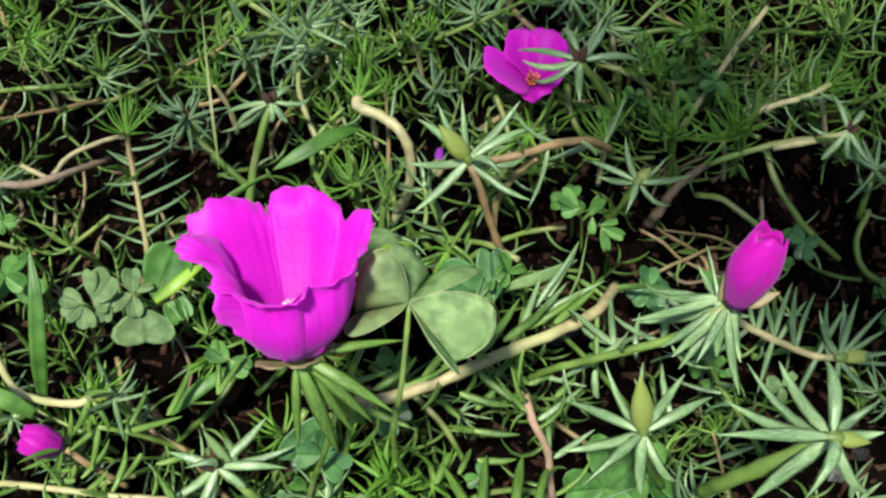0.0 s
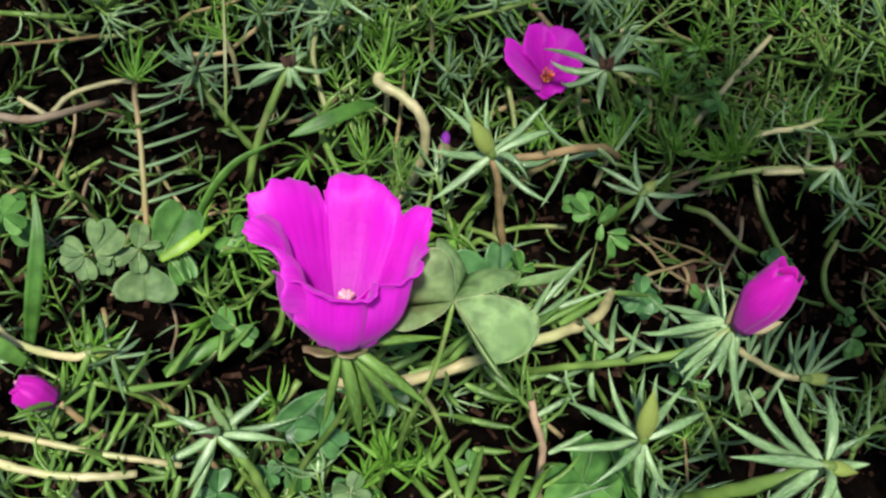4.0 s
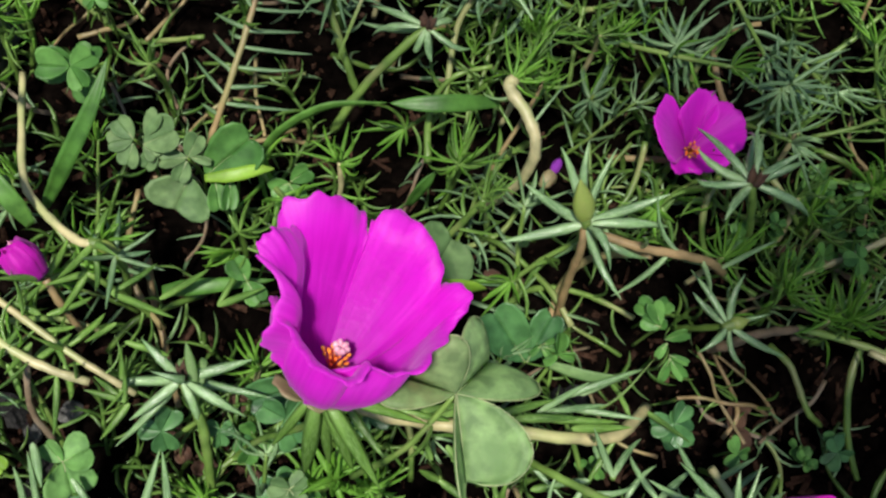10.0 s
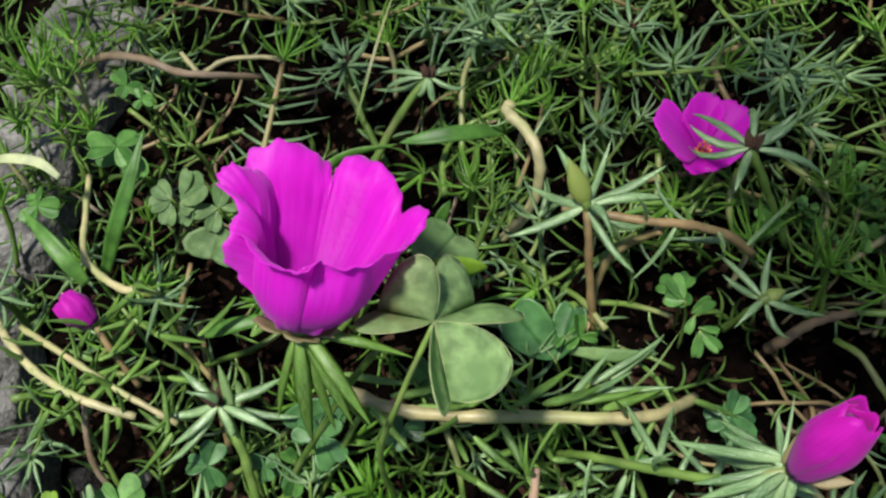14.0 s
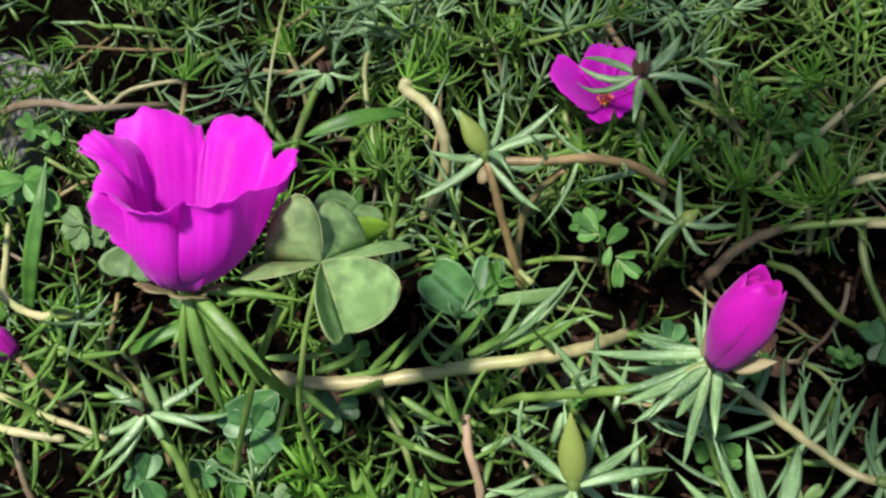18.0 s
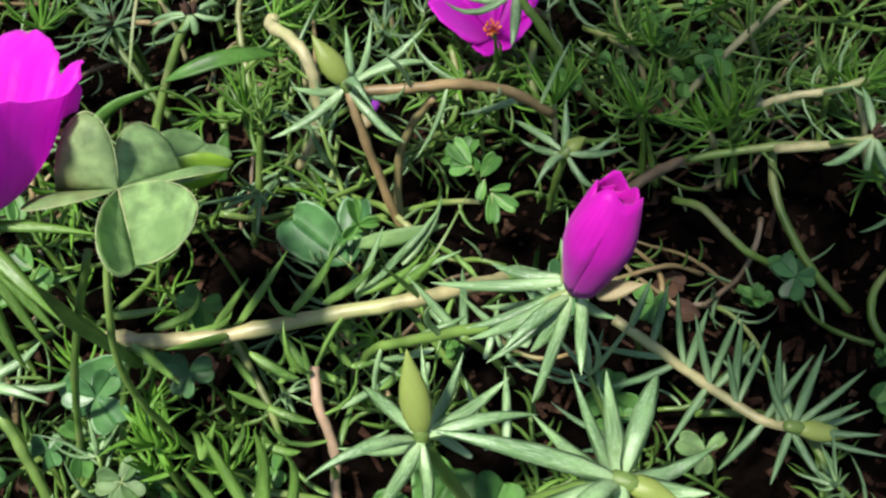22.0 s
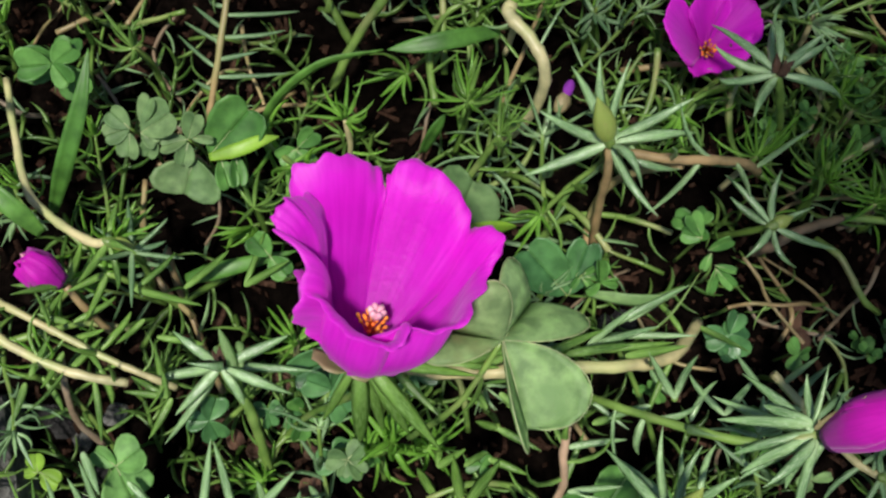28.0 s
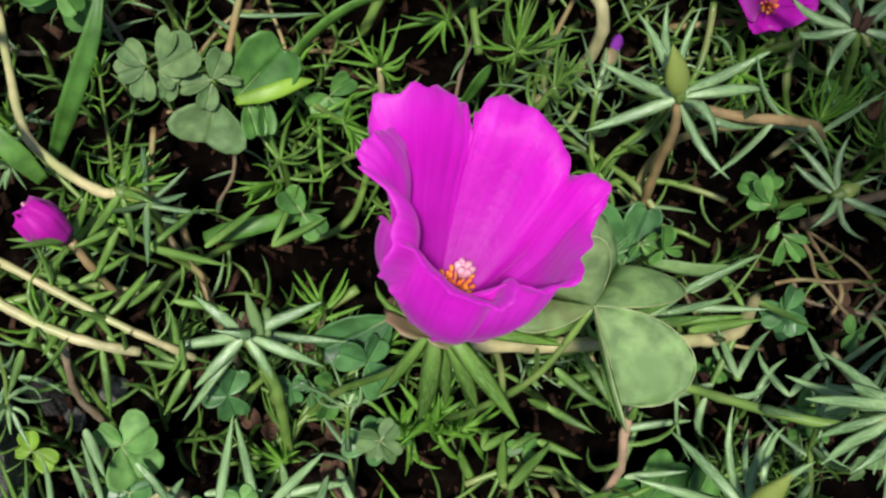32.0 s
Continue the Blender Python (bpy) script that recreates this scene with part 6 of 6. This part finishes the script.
blade("grass_blade", "broad green grass blade lying over the stems", [(57.9, 81.5, 30.0), (43.4, 78.8, 36.0), (33.2, 78.1, 36.0), (25.5, 78.5, 34.0)], 5.0, GRASS_GREEN, 0.2, (0.1, 1, 0.2))
blade("grass_blade", "upright green grass blade among clover", [(-69.2, 48.5, 20.0), (-61.4, 58.3, 34.0), (-53.5, 71.0, 44.0), (-49.2, 83.0, 48.0)], 4.6, GRASS_GREEN, 0.3, (1, 0.2, 0.2))
blade("grass_blade", "blue-green grass blade by the stone edge", [(-68.9, 41.1, 34.0), (-73.2, 47.0, 40.0), (-79.3, 54.4, 42.0), (-86.9, 63.6, 40.0)], 5.0, GRASS_GREEN, 0.2, (0.5, 0.6, 0.2))
blade("grass_blade", "pale bleached grass blade with a whitish stripe", [(-76.5, 73.5, 41.0), (-82.0, 78.0, 42.5), (-89.0, 80.0, 43.0), (-97.0, 81.0, 42.0), (-106.0, 83.0, 38.0)], 3.2, RIM_PALE, 0.2, (0, 1, 0.2))
blade("grass_blade", "short green grass blade behind the flower", [(33.0, 52.6, 16.0), (35.8, 56.4, 24.0), (39.5, 60.5, 28.0)], 4.4, GRASS_GREEN, 0.2, (1, 0.3, 0.1))
blade("grass_blade", "dark green grass blade low in the mat", [(-36.1, 25.1, 26.0), (-24.9, 26.0, 30.0), (-5.8, 28.3, 28.0)], 4.4, GRASS_GREEN, 0.2, (0, 1, 0.1))
blade("grass_blade", "thin pale grass stalk leaning over the mat", [(10.8, 95.1, 20.0), (19.4, 116.1, 30.0), (32.2, 150.1, 34.0)], 1.0, STEM_GREEN, 0.2, (1, 0, 0))
blade("grass_blade", "yellow-green lit blade over dark clover", [(67.5, 5.2, 42.0), (78.5, 1.6, 46.0), (89.7, 1.2, 46.0)], 4.0, CLOVER_PALE, 0.1, (0, 0.7, 0.7))
blade("grass_blade", "thin trailing pale tendril", [(73.4, -11.0, 40.0), (85.8, -4.5, 46.0), (97.0, 7.0, 48.0)], 0.7, STEM_GREEN, 0.2, (1, 0, 0))


# ---- stone edge of the bed ----
def edge_stone(x, y, z, sx, sy, sz, turn, seed):
    bm = bmesh.new()
    bmesh.ops.create_cube(bm, size=2)
    bmesh.ops.subdivide_edges(bm, edges=bm.edges, cuts=7, use_grid_fill=True)
    for v in bm.verts:
        p = v.co.copy()
        p = p.lerp(p.normalized() * 1.25, 0.32)
        k = 1 + 0.10 * noise.noise(p * 1.3 + Vector((seed * 7, 0, 0))) + 0.05 * noise.noise(p * 4 + Vector((seed * 3, 5, 0)))
        v.co = Vector((p.x * sx, p.y * sy, p.z * sz)) * k * MM
    me = bpy.data.meshes.new("edging_stone")
    bm.to_mesh(me)
    bm.free()
    me.materials.append(STONE)
    me.shade_smooth()
    ob = new("edging_stone", me)
    ob.matrix_world = pose(x * MM, y * MM, z * MM, 0, 0, turn)
    tagged(ob, "weathered grey edging stone along the bed", "stone", "edging stones")


for i, s in enumerate([(-111, -27, -4, 22, 28, 15, 4), (-123, 32, -9, 22, 27, 16, 6), (-112, 92, -10, 21, 27, 16, -14), (-92, 150, -13, 21, 27, 15, -25), (-113, -86, -6, 22, 28, 16, 8)]):
    edge_stone(*s, i)




# ---- pebbles and dead leaves on the soil ----
def pebble(at, size, seed, pale=False):
    rng = random.Random(seed)
    bm = bmesh.new()
    bmesh.ops.create_icosphere(bm, subdivisions=2, radius=1)
    for v in bm.verts:
        k = 1 + 0.3 * noise.noise(v.co * 1.4 + Vector((seed * 3.0, 0, 0)))
        v.co = Vector((v.co.x * 1.25, v.co.y, v.co.z * 0.7)) * k * size * MM
    me = bpy.data.meshes.new("pebble")
    bm.to_mesh(me)
    bm.free()
    me.materials.append(STONE if pale else PEBBLE)
    ob = new("pebble", me)
    ob.matrix_world = pose(at[0] * MM, at[1] * MM, soil_height(at[0] * MM, at[1] * MM) + size * 0.45 * MM, 0, 0, rng.uniform(0, 360))
    tagged(ob, "small pale grey stone chip lying on dark soil" if pale else "small dark grey angular pebble lying on dark soil", "pebble", "pebbles on the soil")


PEBBLES = [(-77.5, -14.5), (-65.6, -8.9), (-85.0, -6.1), (-75.0, -31.1), (-63.7, -37.4), (-70.1, -24.6), (-81.8, -9.8), (-76.5, -15.5), (85.5, -4.8), (91.3, -4.6), (142.3, -89.2), (152.3, -88.5), (-105.6, 5.1), (-101.1, -7.4)]
for i, at in enumerate(PEBBLES):
    pebble(at, 2.2 + 1.6 * abs(math.sin(i * 2.3)), i, i % 3 == 1)

DEAD = [(-32.6, -17.0, 2.0), (-12.3, -7.2, 4.0), (-12.3, -42.8, 4.0), (-20.4, -25.5, 2.0), (-5.8, -27.8, 2.0), (147.8, -20.4, 0.0), (65.6, 29.9, 4.0), (13.1, -0.0, 4.0), (141.2, -6.9, 0.0), (163.4, 45.4, 6.0)]
for i, at in enumerate(DEAD):
    rng = random.Random(60 + i)
    o = Vector(at)
    ob = thing("dead_leaf", o, "curled brown dead leaf lying on the soil", "dead leaf", "dead leaves on the soil")
    for k in range(2):
        a = rng.uniform(0, 6.28)
        d = Vector((math.cos(a), math.sin(a), rng.uniform(-0.2, 0.4))) * rng.uniform(5, 8)
        e = Vector((0, 0, 1)).cross(d).normalized() * d.length * 0.4
        up = Vector((0, 0, 1)) * d.length * 0.25
        part("leaf_half", mesh("leaf_half", heart_leaflet((0, 0, 0), d, d * 1.05 + e + up, d * 1.05 - e + up, -1.0), LEAF_DEAD), ob)


# ---- unseen leafy branch, added overhead only to shade the bed ----
def unseen_shade_branch():
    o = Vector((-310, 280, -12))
    ob = thing("overhanging_branch", o, "unseen leafy branch added over the bed to shade it", "shrub")
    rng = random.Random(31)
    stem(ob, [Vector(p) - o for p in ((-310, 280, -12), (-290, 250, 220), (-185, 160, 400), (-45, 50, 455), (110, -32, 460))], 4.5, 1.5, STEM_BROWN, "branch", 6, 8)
    # sprays are set so that their shadows darken chosen stretches of the mat
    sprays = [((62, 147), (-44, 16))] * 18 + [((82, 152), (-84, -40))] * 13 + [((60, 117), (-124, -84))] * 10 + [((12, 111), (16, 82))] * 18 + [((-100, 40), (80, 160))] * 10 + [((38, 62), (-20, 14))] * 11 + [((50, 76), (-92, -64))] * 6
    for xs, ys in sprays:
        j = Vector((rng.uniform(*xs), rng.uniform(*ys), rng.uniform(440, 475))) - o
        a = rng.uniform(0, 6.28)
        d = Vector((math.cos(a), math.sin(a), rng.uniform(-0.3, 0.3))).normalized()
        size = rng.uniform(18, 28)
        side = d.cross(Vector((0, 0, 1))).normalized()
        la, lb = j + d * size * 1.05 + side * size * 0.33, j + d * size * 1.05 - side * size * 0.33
        part("leaf", mesh("leaf", heart_leaflet(j, j + d * size * 1.1, la, lb, -0.5), CLOVER_DEEP_SHADED), ob)


unseen_shade_branch()
